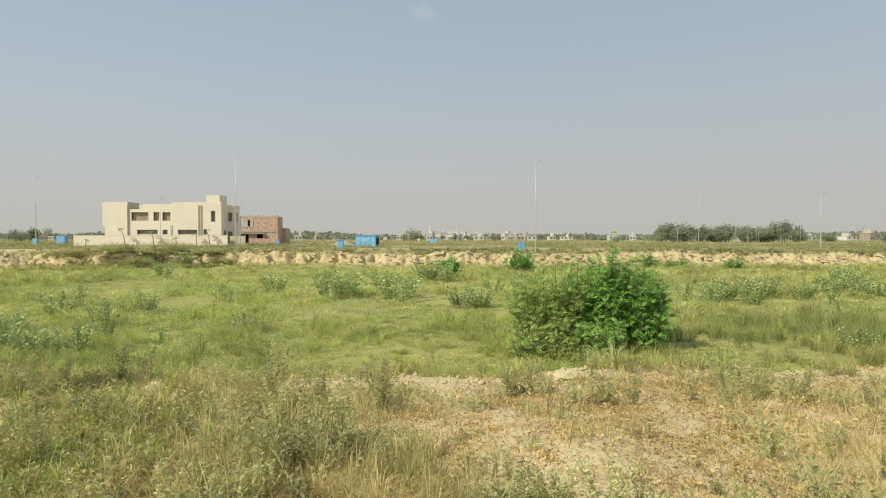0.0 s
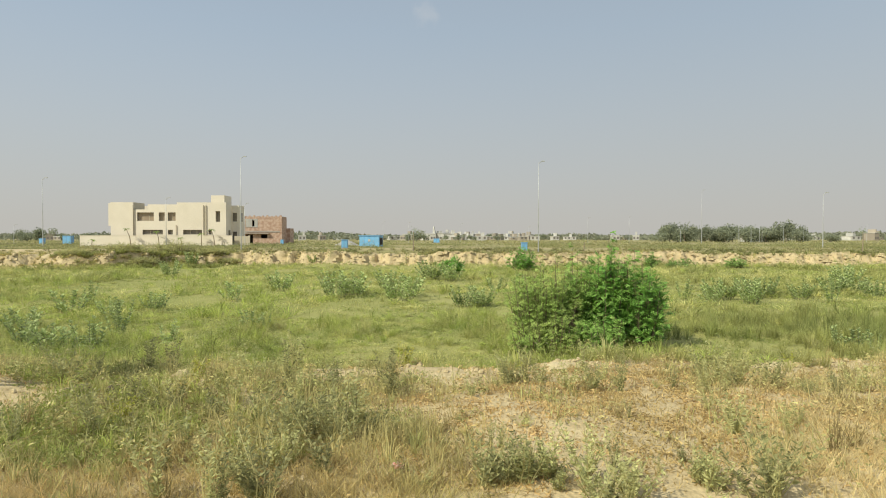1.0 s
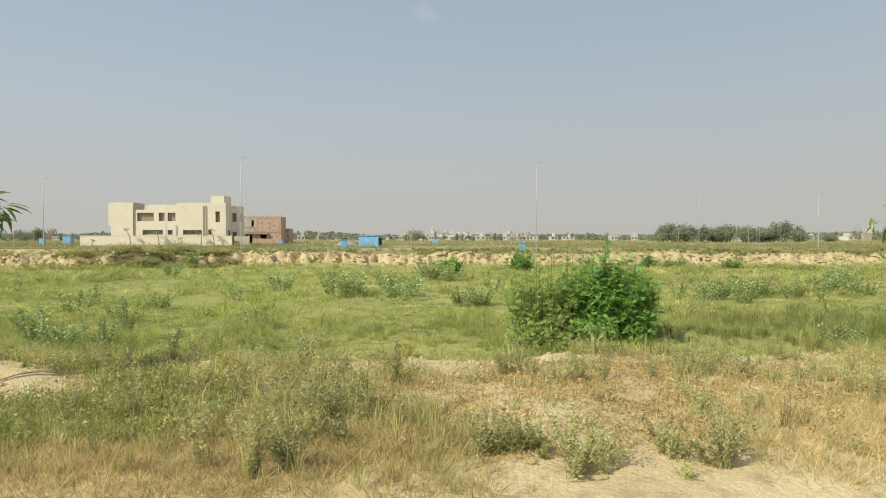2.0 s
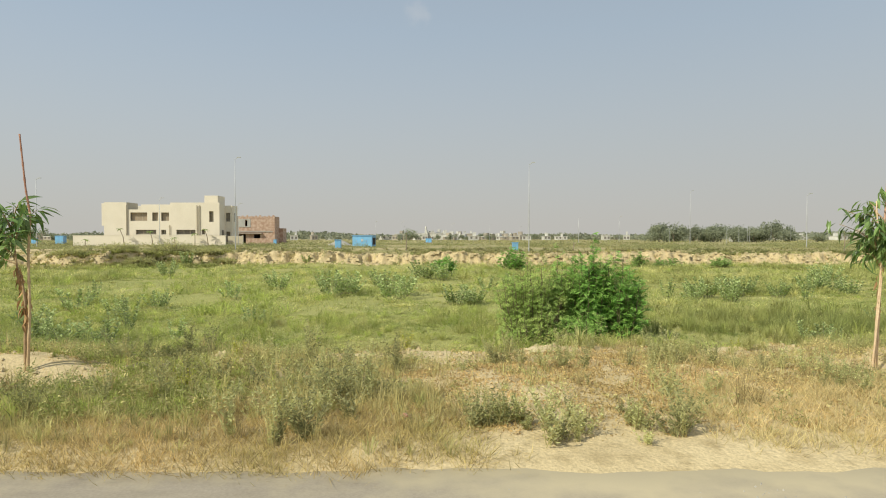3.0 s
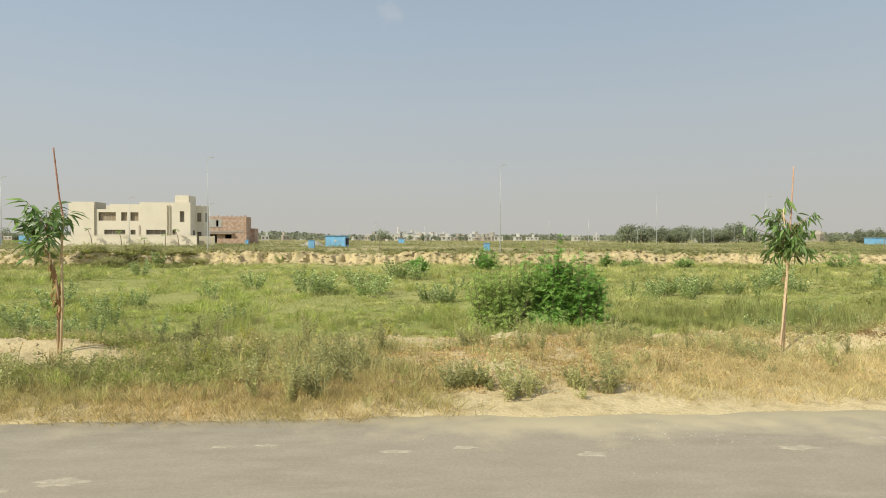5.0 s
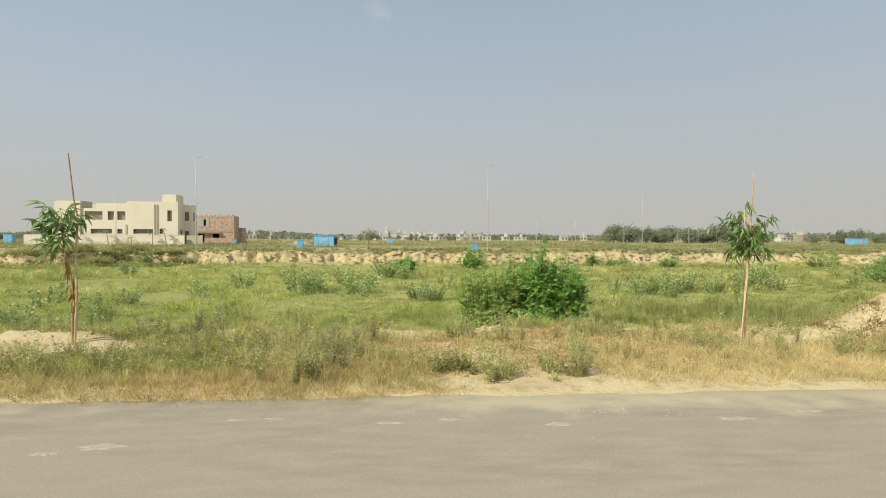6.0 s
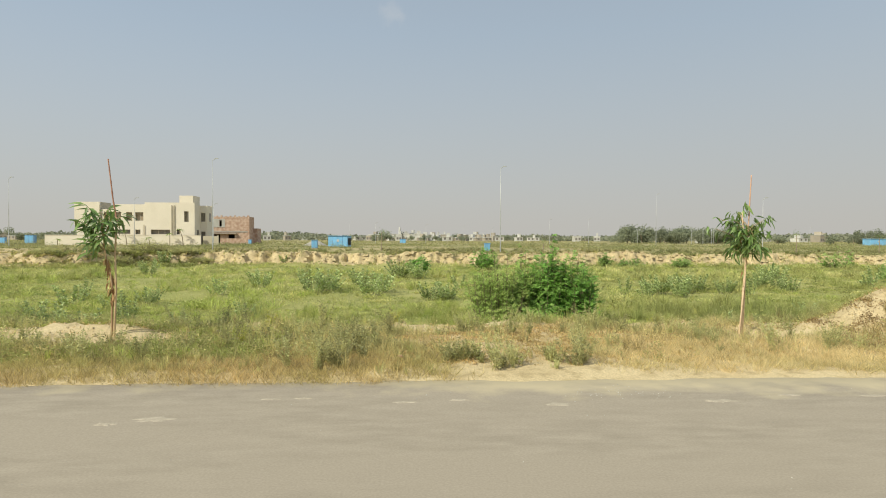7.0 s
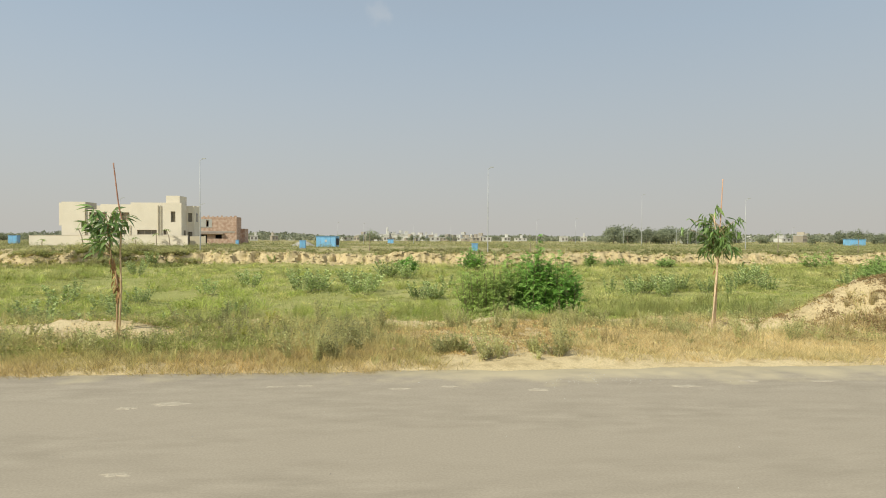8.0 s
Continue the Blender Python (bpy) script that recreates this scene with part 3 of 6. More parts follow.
# clods along the lip, the heaps and the foot of the bank
cl = Geo()
for k in range(1500):
    if k < 420:
        x = random.uniform(-9, 11)
        y = float(lip_y(x)) + random.gauss(-0.5, 0.5)
    elif k < 560 or k > 1050:
        hx, hy, a, b, _ = random.choice(HUMPS)
        x, y = random.gauss(hx, a * 0.6), random.gauss(hy, b * 0.6)
    elif k < 640:
        x, y = random.gauss(9.3, 1.0), random.gauss(5.2, 0.8)
    else:
        x, y = random.uniform(-9, 10), random.uniform(2.7, 7)
    s = random.uniform(0.012, 0.045) if k < 640 or k > 1200 else random.uniform(0.008, 0.02)
    z = float(height(x, y))
    a = len(cl.v)
    for j in range(6):
        w = j * math.pi / 3
        q = s * random.uniform(0.7, 1.2)
        cl.v.append((x + q * math.cos(w), y + q * math.sin(w), z - 0.005))
    for j in range(6):
        w = j * math.pi / 3 + 0.3
        q = s * random.uniform(0.4, 0.7)
        cl.v.append((x + q * math.cos(w), y + q * math.sin(w), z + s * random.uniform(0.5, 0.9)))
    cl.f += [(a + j, a + (j + 1) % 6, a + 6 + (j + 1) % 6, a + 6 + j) for j in range(6)] + [tuple(a + 6 + j for j in range(6))]
tagged(new("sand_clods", cl.mesh("sand_clods", M_CLOD)), "crumbled pale sand clods on the verge", "soil", kind="stuff")

# ---- grass ----
def bare(x, y):
    """1 where the sand lies open."""
    b = np.zeros(len(x))
    for hx, hy, a, c, k in ((-5.7, 5.3, 2.1, 0.75, 1), (-8.3, 5.4, 1.6, 0.7, 1), (-1.25, 6.65, 1.1, 0.45, 1), (0.3, 6.8, 1.2, 0.55, 1), (1.8, 7.5, 0.7, 0.5, 1), (6.3, 5.75, 1.1, 0.75, 1), (1.5, 2.72, 1.2, 0.33, 1), (9.0, 5.6, 1.1, 1.6, 1), (5.2, 7.8, 1.0, 0.5, 0.8), (7.6, 5.4, 0.8, 0.5, 0.8), (1.2, 3.9, 0.6, 0.3, 0.4)):
        b = np.maximum(b, k * np.exp(-(((x - hx) / a) ** 2 + ((y - hy) / c) ** 2) ** 2))
    return b


def worn(x, y):
    """Thin growth on trodden sand before the west mound."""
    return 1 - 0.7 * sstep(-3.4, -4.2, x) * sstep(3.9, 4.4, y)


def before_lip(x, y, m=0.0):
    return (y < lip_y(x) + m) & (y > 2.2 + 0.25 * vn(x * 1.3, 9.0, 4))


def keep_straw(x, y):
    d = sstep(4.1, 3.3, y) * sstep(0.9, 0.0, x) + 0.15 * sstep(0.6, -0.8, x) * (vn(x * 1.2, y * 1.2, 5) > 0.5)
    return d * (1 - bare(x, y)) * (y < lip_y(x)) * (y > 2.1 + 0.3 * vn(x * 1.3, 9.0, 4))


def keep_gold(x, y):
    d = (sstep(2.0, 2.9, x) * sstep(4.9, 4.1, y) + 0.05 * sstep(2, 3, x)) * sstep(2.40, 2.75, y + 0.3 * (vn(x * 1.7, y * 2, 3) - 0.5))
    return d * (1 - bare(x, y)) * before_lip(x, y) * (x < 12)


def keep_litter(x, y):
    d = sstep(-0.9, 0.2, x) * sstep(5.6, 4.0, x) * sstep(2.9, 3.4, y) + 0.35 * (y > 3.2)
    return d * (1 - 0.9 * bare(x, y)) * before_lip(x, y) * (0.3 + 0.7 * (vn(x * 2.2, y * 2.2, 6) > 0.42))


def keep_green(x, y):
    d = sstep(0.3, -0.7, x) * sstep(3.05, 3.9, y) * (1 + sstep(-1.0, -1.6, x)) + 0.45 * sstep(2.6, 3.6, x) * sstep(4.2, 5.2, y) + 0.22 * sstep(3.0, 3.8, y)
    return d * worn(x, y) * (1 - bare(x, y)) * before_lip(x, y, 1.0) * (0.1 + 0.9 * (vn(x * 1.5, y * 1.5, 7) > 0.38))


def hgt(n, mean, sd, lo):
    return np.maximum(rng.normal(mean, sd, n), lo)


x, y, o = tufts(12500, -11, 1, 2.2, 7.5, keep_straw, 15, 0.05)
tagged(blades("dry_verge_grass", x, y, hgt(len(x), 0.085, 0.04, 0.03), hgt(len(x), 0.0062, 0.0015, 0.003), hgt(len(x), 0.9, 0.45, 0.1), M_STRAW, 1, o), "straw-coloured dry grass along the road edge", "dry grass", kind="stuff")
x, y, o = tufts(5600, -11, 1.0, 2.05, 3.6, lambda a, b: sstep(2.0, 2.5, b) * sstep(1.0, 0.0, a) * (0.25 + 0.75 * (vn(a * 1.5, b * 3, 2) > 0.45)), 9, 0.09)
tagged(blades("fallen_straw", x, y, hgt(len(x), 0.022, 0.012, 0.008), hgt(len(x), 0.006, 0.002, 0.003), hgt(len(x), 4.0, 1.5, 1.0), M_STRAW, 1, None), "flattened pale straw lying along the road edge", "dry straw", kind="stuff")
x, y, o = tufts(7200, 1.8, 12, 2.2, 7.5, keep_gold, 18, 0.05)
tagged(blades("golden_verge_grass", x, y, hgt(len(x), 0.095, 0.04, 0.03), hgt(len(x), 0.0062, 0.0015, 0.003), hgt(len(x), 0.9, 0.45, 0.1), M_GOLD, 1, o), "golden dry grass along the road edge", "dry grass", kind="stuff")
x, y, o = tufts(9000, -7, 10, 2.6, 9, keep_litter, 9, 0.07)
tagged(blades("dry_plant_litter", x, y, hgt(len(x), 0.035, 0.015, 0.015), hgt(len(x), 0.006, 0.002, 0.003), hgt(len(x), 1.0, 0.5, 0.2), M_LITTER, 2, o), "reddish-brown low dry plant litter on sand", "dry litter", kind="stuff")
x, y, o = tufts(6500, -11, 12, 2.6, 9.3, keep_green, 12, 0.07)
tagged(blades("verge_grass", x, y, hgt(len(x), 0.15, 0.07, 0.04), hgt(len(x), 0.005, 0.002, 0.003), hgt(len(x), 0.45, 0.25, 0.1), M_VERGE_GREEN, 2, o), "sparse grey-green grass on the sandy verge", "grass", kind="stuff")


def in_view(x, y, m=3.0):
    return (np.abs(x) < 0.85 * (y + 5.5) + m)


def keep_field(x, y):
    return in_view(x, y) * (y > lip_y(x) + 0.3) * (0.35 + 0.65 * sstep(0.25, 0.5, vn(x * 0.35, y * 0.35, 1)))


x, y, o = tufts(4200, -27, 27, 7.5, 26, lambda a, b: keep_field(a, b) * (1 - 0.8 * sstep(6, 8.5, a) * sstep(23, 20, b)), 10, 0.13)
tall = 0.13 + 0.22 * vn(x * 0.22, y * 0.22, 4) + 0.30 * vn(x * 0.9, y * 0.9, 5) ** 2 + 0.22 * sstep(4, 12, x) * sstep(20, 13, y)
tagged(blades("field_grass", x, y, hgt(len(x), 1, 0.25, 0.3) * tall, hgt(len(x), 0.007, 0.002, 0.004), hgt(len(x), 0.75, 0.3, 0.1), M_GRASS, 2, o), "soft light green wild grass in the sunken plot", "grass", kind="stuff")


def keep_mid(x, y):
    return in_view(x, y) * (y < scarp_y(x) - 1.2) * (0.3 + 0.7 * sstep(0.25, 0.5, vn(x * 0.2, y * 0.2, 1))) * np.clip(38 / (y + 5), 0.35, 1)


x, y, o = tufts(22000, -75, 75, 26, 80, keep_mid, 8, 0.22)
tall = 0.14 + 0.25 * vn(x * 0.13, y * 0.13, 4) + 0.40 * vn(x * 0.55, y * 0.55, 5) ** 2
tagged(blades("far_field_grass", x, y, hgt(len(x), 1, 0.25, 0.3) * tall, hgt(len(x), 0.02, 0.006, 0.01), hgt(len(x), 0.7, 0.3, 0.1), M_GRASS, 1, o), "soft green wild grass in the sunken plot", "grass", kind="stuff")


def keep_plateau(x, y):
    return in_view(x, y) * (y > scarp_y(x) + 1.0) * (0.10 + 0.90 * sstep(0.40, 0.62, vn(x * 0.10, y * 0.12, 6)))


cx, cy = spots_in(5200, -260, 280, 128, 330, lambda a, b: in_view(a, b) * (0.12 + 0.88 * (vn(a * 0.05, b * 0.1, 3) > 0.5)))
tagged(fluff("distant_scrub", cx, cy, rng.uniform(1.2, 4.0, len(cx)), rng.uniform(0.2, 0.8, len(cx)), 16, 0.45, M_GRASS_FAR), "dry olive scrub on the far level ground", "scrub", kind="stuff")
# tussocks and soft leafy cushions: in the plot, on the verge, on the level ground
def lush(x, y):
    """1 where the plot is deep green."""
    return np.clip(sstep(0.46, 0.62, vn(x * 0.21, y * 0.16, 6)) * 0.75 + 0.95 * sstep(-3.0, -6.5, x) * sstep(24, 17, y), 0, 1)


def rank_band(x, y):
    """1 in the tall olive growth east of the shrubs."""
    return sstep(0.30, 0.41, x / (y + 1)) * sstep(33, 28, y) * sstep(11, 12.5, y)


for nm, cnt, x0, x1, y0, y1, keep, mt, per, w, rs, hs in (
        ("plot_tussocks", 9500, -27, 27, 7.6, 27, lambda a, b: keep_field(a, b) * (1 - 0.8 * lush(a, b)) * (1 - 0.9 * rank_band(a, b)), M_TUSSOCK, 46, 0.011, (0.22, 0.5), (0.16, 0.40)),
        ("plot_green_tussocks", 7000, -27, 27, 7.6, 27, lambda a, b: keep_field(a, b) * (0.08 + 0.92 * lush(a, b)) * (1 - 0.5 * rank_band(a, b)), M_TUSSOCK_GREEN, 44, 0.012, (0.2, 0.45), (0.16, 0.42)),
        ("plot_olive_tussocks", 6500, -27, 27, 8, 27, lambda a, b: keep_field(a, b) * (0.06 + 0.94 * rank_band(a, b)), M_TUSSOCK_OLIVE, 46, 0.012, (0.22, 0.5), (0.35, 0.65)),
        ("far_plot_tussocks", 11500, -75, 75, 27, 80, lambda a, b: keep_mid(a, b) * (1 - 0.7 * lush(a * 0.5, b * 0.4)) * (1 - 0.9 * rank_band(a, b)), M_TUSSOCK, 30, 0.032, (0.45, 1.1), (0.2, 0.50)),
        ("far_plot_green_tussocks", 7500, -75, 75, 27, 80, lambda a, b: keep_mid(a, b) * (0.12 + 0.88 * lush(a * 0.5, b * 0.4)), M_TUSSOCK_GREEN, 30, 0.034, (0.4, 1.0), (0.2, 0.50)),
        ("far_plot_olive_tussocks", 8500, -75, 75, 27, 80, lambda a, b: keep_mid(a, b) * np.maximum((vn(a * 0.05, b * 0.18, 2) > 0.47) * (b > 36), rank_band(a, b)), M_TUSSOCK_OLIVE, 30, 0.04, (0.45, 1.1), (0.3, 0.65))):
    cx, cy = spots_in(cnt, x0, x1, y0, y1, keep)
    up_ = 0.30 + 1.45 * (swell(cx, cy) if y1 < 50 else swell(cx * 0.6, cy * 0.4))
    tagged(tussocks(nm, cx, cy, rng.uniform(*rs, len(cx)) * (0.7 + 0.3 * up_), rng.uniform(*hs, len(cx)) * up_, per, w, mt), "uneven tussocks of soft wild grass in the sunken plot", "grass", kind="stuff")
for nm, cnt, x0, x1, y0, y1, keep, mt, per, size, rs, hs in (
        ("plot_ground_cover", 7000, -27, 27, 8, 27, lambda a, b: in_view(a, b) * (b > lip_y(a) + 0.6), M_GRASS, 34, 0.05, (0.25, 0.55), (0.06, 0.16)),
        ("plot_herbs", 3800, -27, 27, 8, 26, lambda a, b: keep_field(a, b) * (1 - 0.8 * rank_band(a, b)) * (1 - 0.5 * lush(a, b)), M_GRASS, 72, 0.046, (0.25, 0.6), (0.14, 0.38)),
        ("plot_dark_herbs", 3800, -27, 27, 8, 26, lambda a, b: keep_field(a, b) * lush(a, b), M_HERB, 66, 0.05, (0.2, 0.45), (0.2, 0.5)),
        ("plot_seed_heads", 4200, -27, 27, 8, 26, lambda a, b: keep_field(a, b) * (1 - 0.7 * sstep(5, 9, a)), M_SEED, 28, 0.04, (0.2, 0.45), (0.30, 0.50)),
        ("far_plot_herbs", 6500, -75, 75, 26, 80, lambda a, b: keep_mid(a, b) * (1 - 0.8 * rank_band(a, b)), M_GRASS, 38, 0.11, (0.4, 1.3), (0.15, 0.45)),
        ("far_plot_seed_heads", 5000, -75, 75, 26, 80, keep_mid, M_SEED, 18, 0.09, (0.3, 1.0), (0.28, 0.52))):
    cx, cy = spots_in(cnt, x0, x1, y0, y1, keep)
    up_ = 0.30 + 1.45 * (swell(cx, cy) if y1 < 50 else swell(cx * 0.6, cy * 0.4))
    tagged(fluff(nm, cx, cy, rng.uniform(*rs, len(cx)), rng.uniform(*hs, len(cx)) * up_, per, size, mt), "soft low wild herbs in the sunken plot", "herbs", kind="stuff")
# rank grass and reeds along the lip and in bunches on the verge
cx, cy = spots_in(2600, -13, 14, 6.2, 10.5, lambda a, b: (np.abs(b - lip_y(a) - 0.55) < 0.9) * (0.25 + 0.75 * (vn(a * 0.9, b * 0.9, 2) > 0.5)) * (1 - bare(a, b)))
tagged(tussocks("lip_grass", cx, cy, rng.uniform(0.12, 0.32, len(cx)), rng.uniform(0.10, 0.34, len(cx)), 40, 0.006, M_TUSSOCK_OLIVE), "rank olive grass along the lip of the sunken plot", "grass", kind="stuff")
cx, cy = spots_in(300, -7.5, 0.1, 3.2, 6.8, lambda a, b: (1 - bare(a, b)) * (0.05 + 0.95 * sstep(0.52, 0.66, vn(a * 0.8 + 0.3, b * 0.9, 3))))
cx, cy = np.concatenate([cx, rng.normal(-1.35, 0.62, 90)]), np.concatenate([cy, rng.normal(4.0, 0.45, 90)])
tagged(tussocks("verge_reeds", cx, cy, rng.uniform(0.08, 0.26, len(cx)), rng.uniform(0.12, 0.46, len(cx)), 26, 0.0034, M_REED), "dry olive reedy grass in bunches on the verge", "grass", kind="stuff")
cx, cy = spots_in(900, -9, 0.4, 2.5, 4.4, lambda a, b: (1 - bare(a, b)) * sstep(2.4, 3.0, b) * sstep(0.45, 0.62, vn(a * 1.2, b * 1.6, 6)))
tagged(tussocks("edge_reeds", cx, cy, rng.uniform(0.05, 0.16, len(cx)), rng.uniform(0.06, 0.24, len(cx)), 26, 0.0046, M_VERGE_GREEN), "olive grass in the dry straw by the road", "grass", kind="stuff")
cx, cy = spots_in(1500, -9, -0.8, 3.4, 7.2, lambda a, b: worn(a, b) * (1 - bare(a, b)) * sstep(0.4, 0.6, vn(a * 1.1, b * 1.3, 4)))
tagged(tussocks("verge_green_tussocks", cx, cy, rng.uniform(0.08, 0.22, len(cx)), rng.uniform(0.08, 0.22, len(cx)), 34, 0.005, M_TUSSOCK_GREEN), "green grass tussocks on the sandy verge", "grass", kind="stuff")
cx, cy = spots_in(5200, -11, 11, 2.9, 9.5, keep_green)
tagged(fluff("verge_herbs", cx, cy, rng.uniform(0.06, 0.22, len(cx)), rng.uniform(0.05, 0.24, len(cx)), 50, 0.038, M_VERGE_GREEN), "low olive-green herbs on the sandy verge", "herbs", kind="stuff")
cx, cy = spots_in(1500, -9, -1.6, 3.3, 7.0, lambda a, b: worn(a, b) * (1 - bare(a, b)) * sstep(-1.6, -3.2, a) * (0.25 + 0.75 * (vn(a * 1.3, b * 1.6, 4) > 0.45)))
tagged(fluff("verge_dark_herbs", cx, cy, rng.uniform(0.08, 0.26, len(cx)), rng.uniform(0.05, 0.22, len(cx)), 48, 0.04, M_HERB), "darker green low herbs on the sandy verge", "herbs", kind="stuff")
cx, cy = spots_in(2600, 6.9, 12.2, 3.7, 7.0, lambda a, b: np.clip(0.10 + 0.9 * sstep(8.4, 9.0, a + 0.35 * (5.0 - b)) + 0.8 * sstep(5.1, 4.7, b) * (vn(a * 1.6, b * 1.6, 3) > 0.4), 0, 1))
tagged(fluff("heap_dry_herbs", cx, cy, rng.uniform(0.06, 0.2, len(cx)), rng.uniform(0.02, 0.10, len(cx)), 34, 0.04, M_HEAP_WEED), "dark brown withered herbs on the sand heap", "dry herbs", kind="stuff")
cx, cy = spots_in(8000, -7, 10, 2.7, 9.0, keep_litter)
tagged(fluff("withered_herbs", cx, cy, rng.uniform(0.08, 0.25, len(cx)), rng.uniform(0.015, 0.06, len(cx)), 28, 0.036, M_LITTER), "low reddish withered herbs on sand", "dry herbs", kind="stuff")
cx, cy = spots_in(2600, -130, 130, 72, 150, keep_plateau)
tagged(fluff("plateau_dark_scrub", cx, cy, rng.uniform(0.5, 2.2, len(cx)), rng.uniform(0.2, 1.0, len(cx)), 70, 0.17, M_SCRUB_FAR), "dark olive low scrub on the level ground", "scrub", kind="stuff")
cx, cy = spots_in(7000, -130, 130, 70, 150, keep_plateau)
tagged(fluff("plateau_herbs", cx, cy, rng.uniform(0.5, 1.8, len(cx)), rng.uniform(0.08, 0.45, len(cx)), 36, 0.18, M_GRASS_FAR), "dry olive low scrub on the level ground", "scrub", kind="stuff")
cx, cy = spots_in(7000, -85, 85, 64, 84, lambda a, b: (np.abs(b - scarp_y(a)) < 2.2) * (0.25 + 0.75 * (vn(a * 0.15, 4.4, 3) > 0.55)) * (0.6 + 0.4 * sstep(-25, -35, a)))
tagged(fluff("bank_scrub", cx, cy, rng.uniform(0.2, 0.8, len(cx)), rng.uniform(0.15, 0.6, len(cx)), 40, 0.14, M_GRASS_FAR), "dry olive scrub hanging on the earth bank", "scrub", kind="stuff")
# blocks of broken earth on the bank
ck = Geo()
random.seed(17)
for k in range(2600):
    x = random.uniform(-70, 78)
    y = float(scarp_y(x)) + random.gauss(-0.1, 0.7)
    s = random.choice((random.uniform(0.05, 0.16), random.uniform(0.12, 0.32)))
    z = float(height(x, y)) - s * 0.2
    a = len(ck.v)
    for zz, q in ((0, 1.0), (random.uniform(0.5, 1.2), random.uniform(0.5, 0.9))):
        for dx, dy in ((-1, -1), (1, -1), (1, 1), (-1, 1)):
            ck.v.append((x + dx * s * q * random.uniform(0.6, 1.1), y + dy * s * q * random.uniform(0.6, 1.1), z + zz * s))
    ck.f += [(a, a + 1, a + 5, a + 4), (a + 1, a + 2, a + 6, a + 5), (a + 2, a + 3, a + 7, a + 6), (a + 3, a, a + 4, a + 7), (a + 4, a + 5, a + 6, a + 7)]
tagged(new("bank_rubble", ck.mesh("bank_rubble", M_CLOD)), "broken blocks of pale earth on the bank", "earth", kind="stuff")
# grass on the brow of the bank; its western end is overgrown
for nm, cnt, x0, x1, y0, y1, keep, mt, hs, lab in (
        ("brow_grass", 9000, -80, 85, 66, 92, lambda a, b: in_view(a, b) * (b > scarp_y(a) + 0.6) * (b < scarp_y(a) + 8) * (0.35 + 0.65 * (vn(a * 0.12, b * 0.3, 1) > 0.42)), M_GRASS_FAR, (0.2, 0.6), "dry olive grass on the brow of the earth bank"),
        ("bank_green_grass", 2600, -48, -29, 64, 84, lambda a, b: (np.abs(b - scarp_y(a)) < 5) * (0.3 + 0.7 * sstep(-45, -41, a) * sstep(-29.5, -33, a)) * (0.3 + 0.7 * (vn(a * 0.5, b * 0.4, 2) > 0.4)), M_TUSSOCK_OLIVE, (0.3, 0.8), "olive green grass overgrowing the earth bank"),
        ("bank_dry_grass", 2400, -78, -30, 60, 84, lambda a, b: (np.abs(b - scarp_y(a)) < 3.5) * (0.2 + 0.8 * (vn(a * 0.3, b * 0.6, 3) > 0.5)), M_REED, (0.2, 0.5), "dry brownish grass on the earth bank")):
    cx, cy = spots_in(cnt, x0, x1, y0, y1, keep)
    tagged(tussocks(nm, cx, cy, rng.uniform(0.4, 1.0, len(cx)), rng.uniform(*hs, len(cx)), 26, 0.05, mt), lab, "grass", kind="stuff")
# tufts hanging on the bank
x, y, o = tufts(9000, -75, 85, 66, 84, lambda a, b: (np.abs(b - scarp_y(a) - 0.1) < 1.5) * ((vn(a * 0.45, b * 0.5, 2) > 0.56) | (vn(a * 0.08, 2.2, 5) > 0.72) | (vn(a * 1.7, b * 1.7, 3) > 0.7)), 9, 0.14)
tagged(blades("bank_weeds", x, y, hgt(len(x), 0.36, 0.12, 0.1), hgt(len(x), 0.05, 0.015, 0.02), hgt(len(x), 0.5, 0.25, 0.05), M_GRASS, 1, o), "dark green weeds on the eroded earth bank", "weeds", kind="stuff")


# ---- weeds and shrubs ----
def herb(seed, tall, stems, leaf_l, leaf_w, wide, fill=16):
    """Stems and leaves of an upright verge weed."""
    random.seed(seed)
    gs, gl = Geo(), Geo()
    for _ in range(stems):
        az, tilt, h = random.uniform(0, 6.283), random.uniform(0.05, wide), tall * random.uniform(0.55, 1.1)
        b = Vector((random.gauss(0, 0.03), random.gauss(0, 0.03), -0.02))
        d = Vector((math.cos(az) * tilt, math.sin(az) * tilt, 1)).normalized()
        pts = [b, b + d * h * 0.5, b + d * h + Vector((random.gauss(0, 0.03), random.gauss(0, 0.03), 0))]
        gs.tube(pts, [0.004, 0.003, 0.0015], 3)
        for k in range(fill):
            u = random.uniform(0.12, 1.02)
            p = b + d * h * u
            w = random.uniform(0, 6.283)
            gl.flake(p, (math.cos(w), math.sin(w), random.uniform(0.1, 1.1)), leaf_l * random.uniform(0.6, 1.2) * (1.15 - 0.5 * u), leaf_w * random.uniform(0.7, 1.2))
    return gs, gl


